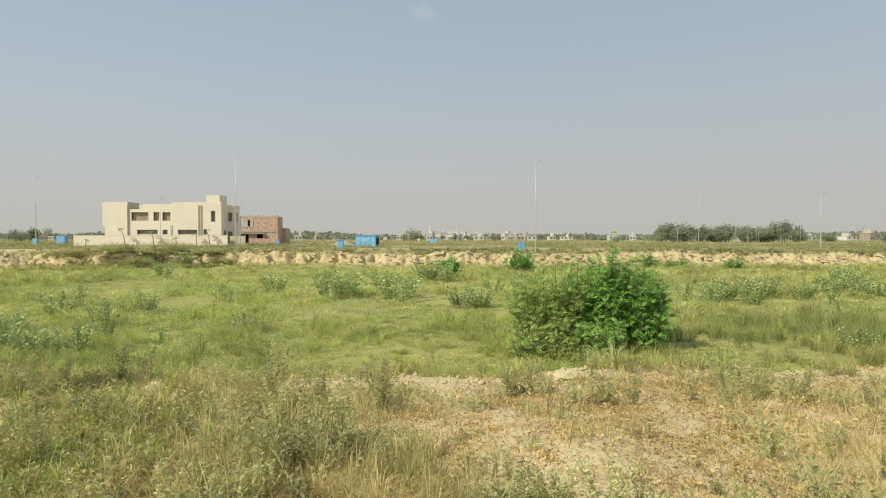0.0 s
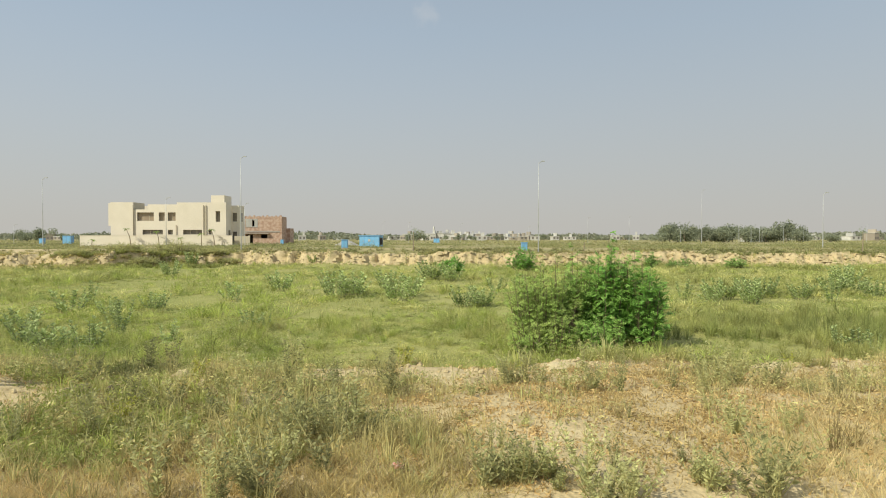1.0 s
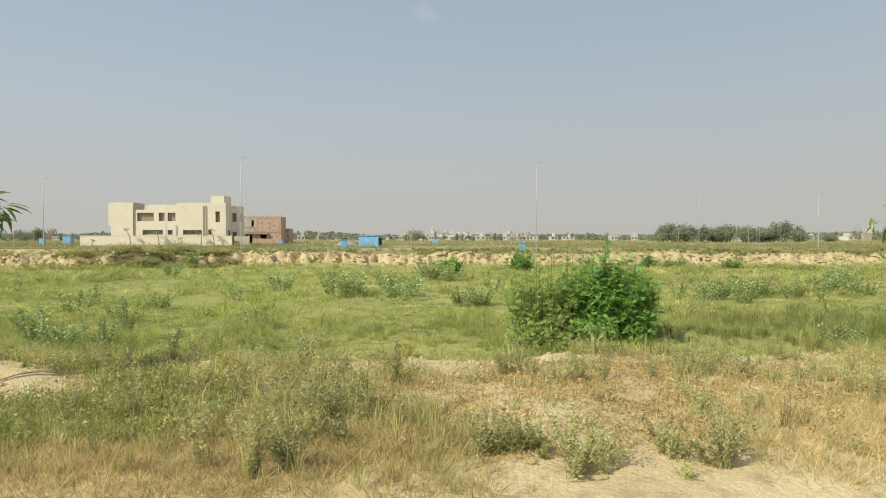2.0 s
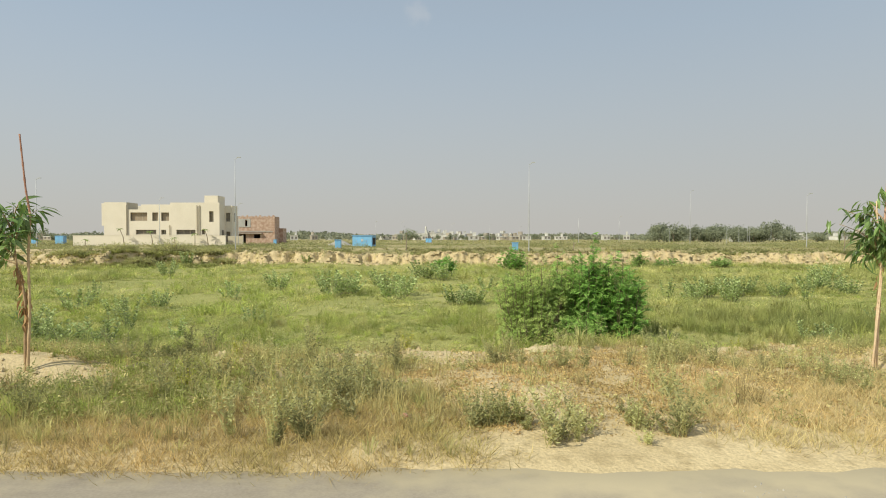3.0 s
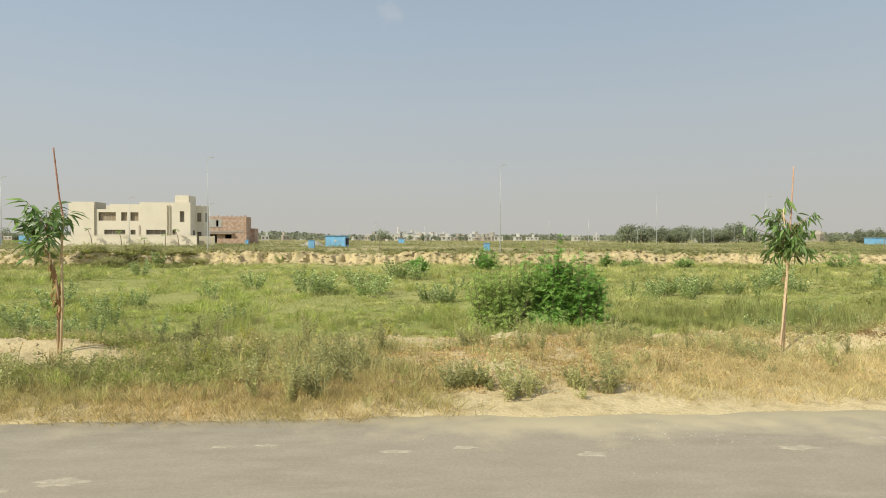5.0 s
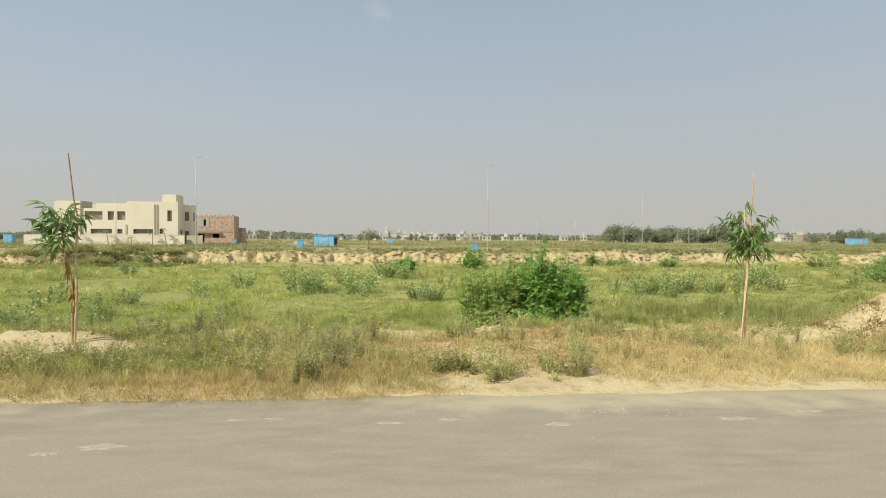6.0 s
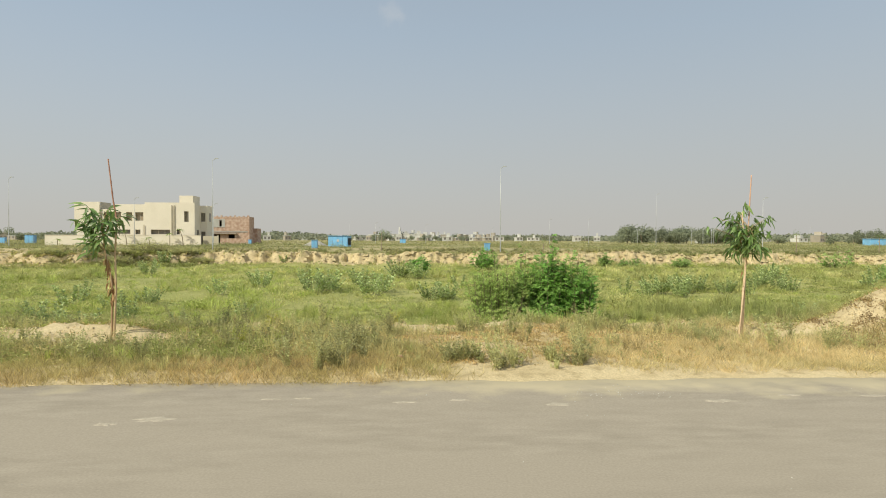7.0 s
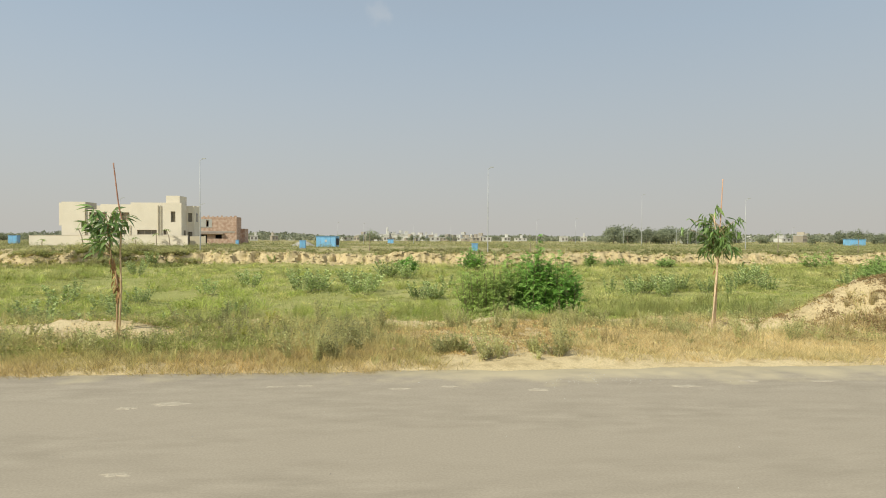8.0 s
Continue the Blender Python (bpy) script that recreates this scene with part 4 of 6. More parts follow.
HERBS = []
for seed, tall, stems, ll, lw, wide, fill in ((1, 0.38, 11, 0.056, 0.0150, 0.75, 28), (2, 0.46, 12, 0.054, 0.0145, 0.65, 31), (3, 0.30, 10, 0.052, 0.0150, 0.95, 25), (4, 0.24, 9, 0.048, 0.0150, 1.1, 22), (5, 0.55, 9, 0.056, 0.0145, 0.55, 34)):
    a, b = herb(seed, tall, stems, ll, lw, wide, fill)
    HERBS.append((a.mesh("weed_stems", M_WEED_STEM), b.mesh("weed_leaves", M_WEED_LEAF)))
DEADS = []
for seed, tall, stems, ll, lw, wide, fill in ((11, 0.36, 18, 0.03, 0.008, 0.5, 9), (12, 0.26, 16, 0.03, 0.01, 0.8, 10)):
    a, b = herb(seed, tall, stems, ll, lw, wide, fill)
    DEADS.append((a.mesh("dead_stems", M_DRY_WEED), b.mesh("dead_leaves", M_DRY_WEED)))
a, b = herb(21, 0.40, 12, 0.045, 0.022, 0.45, 22)
BLOOM = (a.mesh("bloom_stems", M_WEED_STEM), b.mesh("bloom_leaves", M_YELLOW))


def weed(x, y, kind, scale, turn):
    m = Matrix.LocRotScale((x, y, float(height(x, y))), Euler((0, 0, turn)), (scale,) * 3)
    if kind == "bloom":
        ob, pair = thing("flowering_weed", m, "small yellow-green flowering weed on the sandy verge", "weed", "weeds on the verge"), BLOOM
    elif kind == "dead":
        ob, pair = thing("dead_weed", m, "dry brown dead weed on the sandy verge", "weed", "dead weeds on the verge"), random.choice(DEADS)
    else:
        ob, pair = thing("weed", m, "grey-green leafy weed rooted in the sandy verge", "weed", "weeds on the verge"), random.choice(HERBS)
    part("stem", pair[0], ob, kind="stuff")
    part("foliage", pair[1], ob, kind="stuff")


random.seed(31)
WEEDS_WEST = ((-5.1, 3.74, 0.9), (-4.86, 3.73, 1.0), (-4.43, 4.15, 1.0), (-4.03, 5.9, 1.1), (-3.79, 5.73, 1.1), (-3.17, 3.86, 1.1), (-2.96, 5.09, 0.9), (-2.75, 4.9, 0.9), (-2.52, 5.74, 0.9), (-2.36, 4.73, 1.0), (-2.2, 6.9, 1.2), (-2.12, 5.99, 1.0), (-2.04, 6.55, 1.2), (-1.9, 4.6, 1.3), (-1.83, 3.87, 1.1), (-1.8, 3.44, 0.9), (-1.7, 6.7, 1.1), (-1.61, 2.95, 1.0), (-1.5, 4.4, 1.2), (-1.37, 3.34, 0.9))
WEEDS_MIDDLE = ((-1.3, 4.9, 1.0), (-1.26, 3.4, 0.9), (-1.21, 2.75, 0.8), (-1.08, 4.13, 1.25), (-1.01, 3.74, 1.3), (-0.87, 4.0, 1.3), (-0.73, 4.2, 1.2), (-0.62, 4.3, 1.2), (-0.57, 4.42, 1.1), (-0.46, 5.75, 1.1), (0.42, 3.16, 1.0), (0.56, 3.25, 0.9), (0.62, 3.2, 0.95), (0.85, 3.15, 0.8), (0.88, 6.14, 1.0), (0.95, 6.4, 0.8), (1.06, 6.28, 1.0), (1.13, 2.9, 0.9), (1.3, 3.0, 0.8), (1.42, 5.76, 0.8))
WEEDS_EAST = ((1.72, 5.76, 0.8), (1.9, 3.1, 1.0), (2.02, 5.77, 0.8), (2.05, 2.95, 1.0), (2.2, 3.05, 1.1), (2.46, 4.15, 1.0), (3.17, 5.77, 1.0), (3.17, 6.02, 1.1), (3.72, 5.9, 1.0), (4.32, 5.78, 1.0), (4.54, 4.48, 0.8), (4.57, 5.78, 0.9), (5.28, 3.95, 0.9), (6.1, 3.86, 1.0), (6.3, 4.0, 0.8), (6.55, 3.84, 0.9))
for x, y in ((0.45, 3.2), (0.78, 3.16), (1.2, 2.92), (2.05, 3.0), (-1.1, 3.0), (-0.9, 4.05), (1.0, 6.25), (-2.0, 6.6), (-0.62, 4.3), (3.2, 5.9)):
    for _ in range(4):
        weed(x + random.gauss(0, 0.16), y + random.gauss(0, 0.10), "herb", random.uniform(0.5, 1.1), random.uniform(0, 6.28))
for x, y, s in WEEDS_WEST + WEEDS_MIDDLE + WEEDS_EAST:
    weed(x, y, "herb", s * random.uniform(0.85, 1.1), random.uniform(0, 6.28))
for _ in range(120):
    x, y = random.uniform(-9, -0.4), random.uniform(3.3, 7.6)
    if bare(np.array([x]), np.array([y]))[0] < 0.3:
        weed(x, y, "herb" if random.random() < 0.72 else "dead", random.uniform(0.55, 1.15), random.uniform(0, 6.28))
for _ in range(60):
    x, y = random.uniform(1.2, 10.5), random.uniform(4.6, 8.6)
    if bare(np.array([x]), np.array([y]))[0] < 0.4 and not (x > 7.9 and y < 7.4):
        weed(x, y, "herb" if random.random() < 0.6 else "dead", random.uniform(0.45, 0.95), random.uniform(0, 6.28))
for _ in range(70):
    x, y = random.uniform(-0.4, 4.5), random.uniform(3.0, 8.2)
    weed(x, y, "herb" if random.random() < 0.55 else "dead", random.uniform(0.25, 0.6), random.uniform(0, 6.28))
for x, y in ((3.04, 3.78), (3.24, 3.9), (6.7, 4.2), (7.2, 4.4), (8.3, 4.1), (8.9, 4.0), (9.6, 4.3), (10.3, 4.6), (9.9, 5.3), (10.4, 5.8), (9.7, 4.8), (10.1, 5.0), (8.8, 4.5), (7.7, 4.3), (-0.2, 3.9), (0.1, 4.4)):
    weed(x, y, "dead", random.uniform(0.8, 1.2), random.uniform(0, 6.28))
for _ in range(56):
    x, y = random.uniform(4.2, 8.6), random.gauss(4.75, 0.4)
    if not (5.2 < x < 7.2 and y > 4.7):
        weed(x, y, "dead" if random.random() < 0.5 or x > 6.5 else "herb", random.uniform(0.5, 1.0), random.uniform(0, 6.28))
for _ in range(60):
    x, y = random.uniform(8.7, 11.4), random.uniform(3.9, 6.4)
    if x > 9.4 or y < 4.8:
        weed(x, y, "dead", random.uniform(0.35, 0.7), random.uniform(0, 6.28))
for x, y in ((-2.45, 5.55), (-0.42, 6.9), (5.1, 7.95), (-2.6, 4.35)):
    weed(x, y, "bloom", 0.8, random.uniform(0, 6.28))


def milkweed(seed, tall, stems, spread):
    """A grey-green bush of upright stems with paired broad leaves."""
    random.seed(seed)
    gs, gl = Geo(), Geo()
    for k in range(stems):
        az, r = random.uniform(0, 6.283), spread * math.sqrt(random.random())
        h = tall * random.uniform(0.45, 1.1)
        b = Vector((math.cos(az) * r * 0.4, math.sin(az) * r * 0.4, -0.03))
        t = Vector((math.cos(az) * r, math.sin(az) * r, h))
        gs.tube([b, b.lerp(t, 0.5) + Vector((0, 0, 0.05)), t], [0.014, 0.011, 0.006], 5)
        n = int(h / 0.12)
        for j in range(n):
            u = 0.15 + 0.85 * (j + random.random() * 0.5) / n
            w = j * 1.57 + random.uniform(-0.3, 0.3) + az
            for side in (0, math.pi):
                d = (math.cos(w + side), math.sin(w + side), random.uniform(0.6, 1.5))
                gl.leaf(b.lerp(t, u), d, random.uniform(0.20, 0.28) * (1.15 - 0.35 * u), random.uniform(0.12, 0.17), 0.15, (0, 0, 1))
    return gs.mesh("milkweed_stems", M_CALO_STEM), gl.mesh("milkweed_leaves", M_CALO)


MILK = [milkweed(41, 1.25, 13, 1.0), milkweed(42, 1.15, 17, 1.4), milkweed(43, 0.95, 9, 0.85), milkweed(44, 1.3, 6, 0.6)]
random.seed(55)


def place_milkweed(x, y, k, s):
    ob = thing("milkweed_shrub", Matrix.LocRotScale((x, y, float(height(x, y))), Euler((0, 0, random.uniform(0, 6.28))), (s * 1.05, s * 1.05, s)),
               "grey-green broad-leaved milkweed shrub standing in the grass", "shrub", "milkweed shrubs in the plot")
    part("stem", MILK[k][0], ob, kind="stuff")
    part("foliage", MILK[k][1], ob, kind="stuff")


MILKWEED_WEST = ((-15.0, 30.4, 0, 0.85), (-26, 56, 0, 1.3), (-33.2, 77.5, 1, 1.5), (-17.6, 79, 2, 1.1), (-20, 33, 3, 0.9), (-18.9, 29.5, 2, 1.2), (-17.5, 24, 2, 0.68), (-15.9, 27.9, 0, 0.71), (-14.6, 20.3, 1, 0.68), (-13.5, 24.5, 3, 0.68), (-12.4, 18.3, 0, 0.64), (-12.3, 34.3, 2, 1.1), (-12.3, 22, 3, 0.60), (-11.8, 18.8, 1, 0.60), (-11.3, 41, 0, 1.1), (-11.0, 18, 3, 0.68), (-9.6, 20.2, 3, 0.52), (-8.5, 45, 2, 1.3), (-8.1, 24.7, 2, 0.60))
MILKWEED_MIDDLE = ((-7.3, 24.3, 3, 0.52), (-6.6, 36, 0, 1.25), (-5.9, 37.8, 1, 1.2), (-4, 43, 0, 1.2), (-2.75, 34.3, 1, 1.15), (-2.2, 36.5, 0, 1.1), (-1.1, 54, 1, 1.4), (0.6, 52, 0, 1.3), (1.05, 31.4, 1, 0.9), (2.1, 31.6, 1, 0.9), (3.5, 40, 2, 1.0), (6, 47, 2, 1.0), (9.2, 33.5, 2, 1.0), (10.2, 35.5, 3, 1.0), (13.3, 19.4, 3, 0.60), (13.7, 18.2, 3, 0.56), (14.2, 19.8, 2, 0.68), (14.6, 36, 3, 0.9))
MILKWEED_EAST = ((19.5, 24, 1, 0.62), (15.5, 34.2, 2, 1.2), (16.2, 35.5, 0, 1.1), (17.2, 36, 1, 1.25), (17.75, 34.2, 1, 1.2), (19.2, 36.5, 0, 1.25), (20.4, 37.5, 1, 1.2), (21.6, 35.8, 0, 1.0), (22.3, 34, 3, 1.0), (26.4, 40, 1, 1.3), (27, 37, 0, 1.1), (28.5, 41, 0, 1.2), (29, 44, 2, 1.0), (32, 48, 0, 1.4), (34, 50, 1, 1.3), (35.3, 40, 2, 1.2), (38, 43, 3, 1.2))
for x, y, k, s in MILKWEED_WEST:
    place_milkweed(x, y, k, s * (1.3 if y < 25 else 1.0))
for x, y, k, s in MILKWEED_MIDDLE:
    place_milkweed(x, y, k, s)
for x, y, k, s in MILKWEED_EAST:
    place_milkweed(x, y, k, s * 0.85)


def shoots(seed, shape, n, leaf_l, leaf_w, per, tuft=0.28):
    """Wood and leaves of a shrub of many upright shoots with leafy side twigs. shape: radius across x and y, height."""
    random.seed(seed)
    ra, rb, top = shape
    gw, gl = Geo(), Geo()
    for k in range(n):
        az, q = random.uniform(0, 6.283), math.sqrt(random.random())
        ex, ey = math.cos(az) * q * ra, math.sin(az) * q * rb
        h = top * (1 - 0.42 * q) * random.choice((random.uniform(0.4, 0.8), random.uniform(0.7, 0.95), random.uniform(0.9, 1.12)))
        b = Vector((ex * 0.4, ey * 0.4, -0.05))
        t = Vector((ex * 1.05, ey * 1.05, h))
        c = b.lerp(t, 0.5) + Vector((ex * 0.14, ey * 0.14, 0.0))
        gw.tube([b, c, t], [0.020, 0.012, 0.004], 5)
        twigs = max(5, per // 14)
        for j in range(twigs):
            u = 0.08 + 0.92 * (j + random.random()) / twigs
            p = b.lerp(c, u * 2) if u < 0.5 else c.lerp(t, u * 2 - 1)
            w = random.uniform(0, 6.283)
            d = Vector((math.cos(w), math.sin(w), random.uniform(0.2, 1.3))).normalized() * tuft * (1.5 - 1.25 * u) * random.uniform(0.5, 1.15)
            gw.tube([p, p + d], [0.005, 0.002], 3)
            # flat sprays of paired leaflets round the twig's end
            for _ in range(2):
                v = w + random.gauss(0, 0.9)
                rib = Vector((math.cos(v), math.sin(v), random.uniform(-0.3, 1.0))).normalized() * tuft * random.uniform(0.4, 0.85)
                face = Vector((random.gauss(0, 0.6), random.gauss(0, 0.6) - 0.3, 1)).normalized()
                across = rib.cross(face).normalized()
                o = p + d * random.uniform(0.4, 1.0)
                for i in range(4):
                    q = o + rib * (i + 0.6) / 4
                    for sd in (-1, 1):
                        gl.leaflet(q, across * sd + rib.normalized() * 0.5, leaf_l * random.uniform(0.75, 1.2), leaf_w * random.uniform(0.8, 1.2), face)
    return gw, gl


def shrub(x, y, seed, shape, n, leaf_l, leaf_w, per, material, label, tuft=0.28, name="shrub", group=""):
    ob = thing(name, pose(x, y, float(height(x, y)) - 0.02), label, "shrub", group)
    gw, gl = shoots(seed, shape, n, leaf_l, leaf_w, per, tuft)
    part("wood", gw.mesh("wood", M_TWIG), ob, kind="stuff")
    part("foliage", gl.mesh("foliage", material), ob, kind="stuff")


shrub(3.5, 19.7, 61, (1.25, 1.1, 3.6), 92, 0.072, 0.036, 300, M_OLIVE, "tall dull olive shrub with fine leaves in the plot", 0.34)
shrub(4.6, 20.2, 66, (1.05, 0.9, 3.6), 60, 0.085, 0.040, 260, M_MIXED, "mid-green shrub with fine leaves in the plot", 0.34)
shrub(5.6, 20.0, 62, (0.72, 0.8, 3.95), 60, 0.085, 0.046, 300, M_GREEN, "tall fresh green shrub with a pointed top in the plot", 0.34)
shrub(6.75, 19.8, 63, (0.8, 0.85, 3.7), 62, 0.085, 0.046, 300, M_GREEN, "dense fresh green leafy shrub in the plot", 0.36)
shrub(5.1, 18.5, 64, (0.85, 0.6, 1.7), 34, 0.075, 0.042, 150, M_MIXED, "low bright green shrub in front of taller ones", 0.26)
shrub(3.9, 18.5, 69, (0.9, 0.6, 1.5), 30, 0.07, 0.034, 130, M_OLIVE, "low olive shrub in front of taller ones", 0.26)
shrub(3.0, 18.4, 65, (0.85, 0.6, 1.35), 30, 0.07, 0.03, 120, M_OLIVE, "low olive shrub beside taller ones", 0.26)
shrub(0.76, 61.4, 67, (1.3, 1.2, 2.2), 34, 0.16, 0.09, 110, M_GREEN, "round fresh green shrub in front of the earth bank", 0.45)
shrub(8.6, 66, 68, (1.7, 1.4, 2.9), 46, 0.16, 0.09, 110, M_GREEN, "round dark green shrub in front of the earth bank", 0.45)
for k, (x, y, a, h) in enumerate(((54, 69, 2.2, 3.0), (53, 58, 2.0, 2.2), (58, 60, 3.0, 2.6), (63, 62, 3.0, 3.0), (41, 44, 1.4, 1.3), (68, 73, 3.0, 2.4), (47, 51, 1.8, 1.6), (29, 73, 1.8, 1.6), (26, 75, 0.9, 2.0), (36, 74, 1.6, 1.4), (-36.6, 81, 2.3, 2.0), (-40.8, 75.5, 2.0, 1.5), (-37.6, 73.5, 1.7, 1.4), (-31.5, 80.5, 1.6, 0.9), (-45, 72, 1.6, 1.0), (-29, 80, 1.3, 0.8))):
    if x > -16:
        shrub(x, y, 70 + k, (a, a * 0.8, h), 34, 0.15, 0.08, 90, M_SCRUB, "dark green scrub bush on rough ground", 0.5, "scrub_bush", "scrub bushes")
    else:
        shrub(x, y, 70 + k, (a * 1.1, a * 0.8, h), 60, 0.13, 0.045, 100, M_BRUSH, "dull olive dry brush on the earth bank", 0.7, "scrub_bush", "dry brush on the bank")

# ---- saplings with bamboo stakes ----
random.seed(80)
LEAVES = []
for k in range(6):
    g = Geo()
    g.leaf((0, 0, 0), (1, 0, 0.05), random.uniform(0.15, 0.22), random.uniform(0.037, 0.050), random.uniform(0.2, 0.5), (0, 0, 1), 0.12)
    LEAVES.append(g.mesh("sapling_leaf", M_SAPLEAF, True))
g = Geo()
g.leaf((0, 0, 0), (1, 0, 0.0), 0.15, 0.038, 0.5, (0, 0, 1), 0.4)
DEADLEAF = g.mesh("withered_leaf", M_SAPDEAD, True)


def bend(pts, u):
    k = min(int(u * (len(pts) - 1)), len(pts) - 2)
    return pts[k].lerp(pts[k + 1], u * (len(pts) - 1) - k)


def sapling(base, trunk_pts, twigs, dead, label, hang, size, bark, full=1.6):
    """A young tree: trunk, twigs and single long leaves in drooping sprays."""
    ob = thing("sapling", pose(*base), label, "young tree", "saplings along the road")
    trunk_pts = [Vector(p) for p in trunk_pts]
    gt_ = Geo().tube(trunk_pts, [0.020 - 0.012 * k / (len(trunk_pts) - 1) for k in range(len(trunk_pts))], 8)
    part("trunk", gt_.mesh("trunk", bark, True), ob)
    placed = []
    for u, tip, n in twigs:
        a = bend(trunk_pts, u)
        t = Vector(tip)
        mid = a.lerp(t, 0.5) + Vector((0, 0, 0.05))
        pts = [a, mid, t]
        part("branch", Geo().tube(pts, [0.009, 0.006, 0.003], 5).mesh("branch", M_BARK, True), ob)
        for j in range(int(n * full)):
            placed.append((bend(pts, 0.3 + 0.7 * (j + random.random()) / n), (t - a).normalized()))
    for p, d in placed:
        w = math.atan2(d.y, d.x) + random.gauss(0, 1.1)
        e = random.gauss(hang, 0.5)
        lf = part("leaf", random.choice(LEAVES), ob)
        lf.matrix_local = Matrix.LocRotScale(p, Euler((random.gauss(0, 0.5), e, w)), (size * random.uniform(0.75, 1.15),) * 3)
    for _ in range(dead):
        u = random.uniform(0.26, 0.66)
        lf = part("withered_leaf", DEADLEAF, ob, "dry brown withered leaf")
        lf.matrix_local = Matrix.LocRotScale(bend(trunk_pts, u) + Vector((random.gauss(0, 0.02), random.gauss(0, 0.02), 0)), Euler((random.gauss(0, 0.5), random.uniform(0.7, 1.4), random.uniform(0, 6.28))), (random.uniform(0.5, 0.95),) * 3)
    return ob


def stake(base, pts, materials, label, rad=0.017):
    """A jointed bamboo pole in two tones, lower and upper part."""
    ob = thing("bamboo_stake", pose(*base), label, "stake", "stakes beside the saplings")
    pts = [Vector(p) for p in pts]
    for name, u0, u1, m in (("lower_pole", 0.0, 0.62, materials[0]), ("upper_pole", 0.62, 1.0, materials[1])):
        n = int(14 * (u1 - u0)) + 2
        ctr, rr = [], []
        for j in range(n * 4 + 1):
            u = u0 + (u1 - u0) * j / (n * 4)
            ctr.append(bend(pts, u))
            rr.append((rad * (1 - 0.45 * u)) * (1.28 if j % 4 == 0 and 0 < j else 1.0))
        part(name, Geo().tube(ctr, rr, 7).mesh(name, m, True), ob)


zl, zr = 0.148, 0.05  # where the trunks clear the loose earth
sapling((-4.89, 5.3, zl - 0.03), [(0, 0, -0.18), (0.0, 0, 0.35), (0.02, 0.0, 0.64), (-0.03, 0.02, 0.95), (-0.09, 0.0, 1.22), (-0.13, 0.02, 1.45), (-0.16, 0.02, 1.75)],
        [(0.78, (-0.38, 0.05, 1.66), 18), (0.86, (-0.46, -0.10, 1.80), 20), (0.9, (-0.26, 0.2, 1.94), 16), (0.95, (-0.30, -0.16, 2.04), 16), (0.85, (0.06, -0.1, 1.84), 16), (0.9, (0.10, 0.1, 1.90), 14), (0.97, (-0.08, 0.05, 2.0), 14),
         (0.7, (-0.30, 0.1, 1.40), 11), (0.68, (-0.40, -0.05, 1.28), 8), (0.8, (-0.05, -0.2, 1.58), 13), (0.82, (-0.22, 0.24, 1.62), 13), (0.75, (-0.26, -0.22, 1.48), 11), (0.92, (-0.40, 0.1, 1.90), 14), (0.88, (-0.12, -0.15, 1.80), 14)], 85,
        "leafy young tree with drooping green leaves beside a bamboo stake", 0.2, 1.2, M_BARK, 1.15)
stake((-4.84, 5.27, zl - 0.05), [(-0.01, 0, -0.18), (0.03, 0, 0.7), (0.02, 0, 1.35), (0.05, 0, 1.85), (-0.02, 0.03, 2.15), (-0.12, 0.08, 2.83)], (M_BAMBOO, M_BAMBOO_TOP), "reddish-brown jointed bamboo stake holding a sapling")
sapling((6.0, 6.1, zr - 0.03), [(0.01, 0, -0.32), (0.04, 0, 0.4), (0.06, 0.0, 0.75), (0.09, 0.0, 1.1), (0.10, 0.0, 1.4), (0.06, 0.02, 1.8), (0.02, 0.0, 2.15)],
        [(random.uniform(0.58, 0.95), (0.10 + 0.30 * math.cos(k * 2.4) * math.sqrt((k % 7 + 1) / 7), 0.28 * math.sin(k * 2.4) * math.sqrt((k % 7 + 1) / 7), 1.42 + 0.62 * ((k * 5) % 22) / 22), 8) for k in range(30)]
        + [(0.78, (0.50, 0.1, 1.80), 7), (0.85, (-0.22, -0.1, 1.98), 8), (0.9, (0.0, 0.1, 2.14), 8), (0.95, (0.04, -0.05, 2.30), 8), (0.72, (-0.48, 0.0, 1.84), 6), (0.8, (-0.5, -0.1, 2.04), 3), (0.66, (0.6, 0.1, 1.26), 3)], 14,
        "leafy young tree with dense drooping leaves beside a bamboo stake", 0.65, 1.08, M_BARK_PALE)
stake((6.09, 6.14, zr - 0.05), [(-0.02, 0, -0.32), (0.02, 0, 0.9), (0.04, 0, 1.4), (0.08, 0, 2.0), (0.12, 0, 2.85)], (M_BARK_PALE, M_BAMBOO_PALE), "pale pinkish bamboo stake holding a sapling")

stake((5.97, 6.07, zr - 0.05), [(-0.02, 0, -0.32), (0.05, 0, 0.4), (0.09, 0, 0.8), (0.12, 0, 1.15)], (M_BARK_PALE, M_BARK_PALE), "short pale splint tied to a sapling trunk", 0.014)
# dark ash, pale earth lumps and a fallen stalk on the verge
def lump(name, x, y, r, h, seed, material, label, category):
    bm = bmesh.new()
    bmesh.ops.create_icosphere(bm, subdivisions=3, radius=1.0)
    for v in bm.verts:
        q = 0.72 + 0.35 * noise.noise(v.co * 1.6 + Vector((seed, 1, 2))) + 0.22 * noise.noise(v.co * 4.5 + Vector((2, seed, 5)))
        v.co = Vector((v.co.x * r * q, v.co.y * r * 0.8 * q, v.co.z * h * q))
    me = bpy.data.meshes.new(name)
    bm.to_mesh(me)
    bm.free()
    me.materials.append(material)
    ob = new(name, me)
    ob.location = (x, y, float(height(x, y)) - 0.02)
    tagged(ob, label, category)


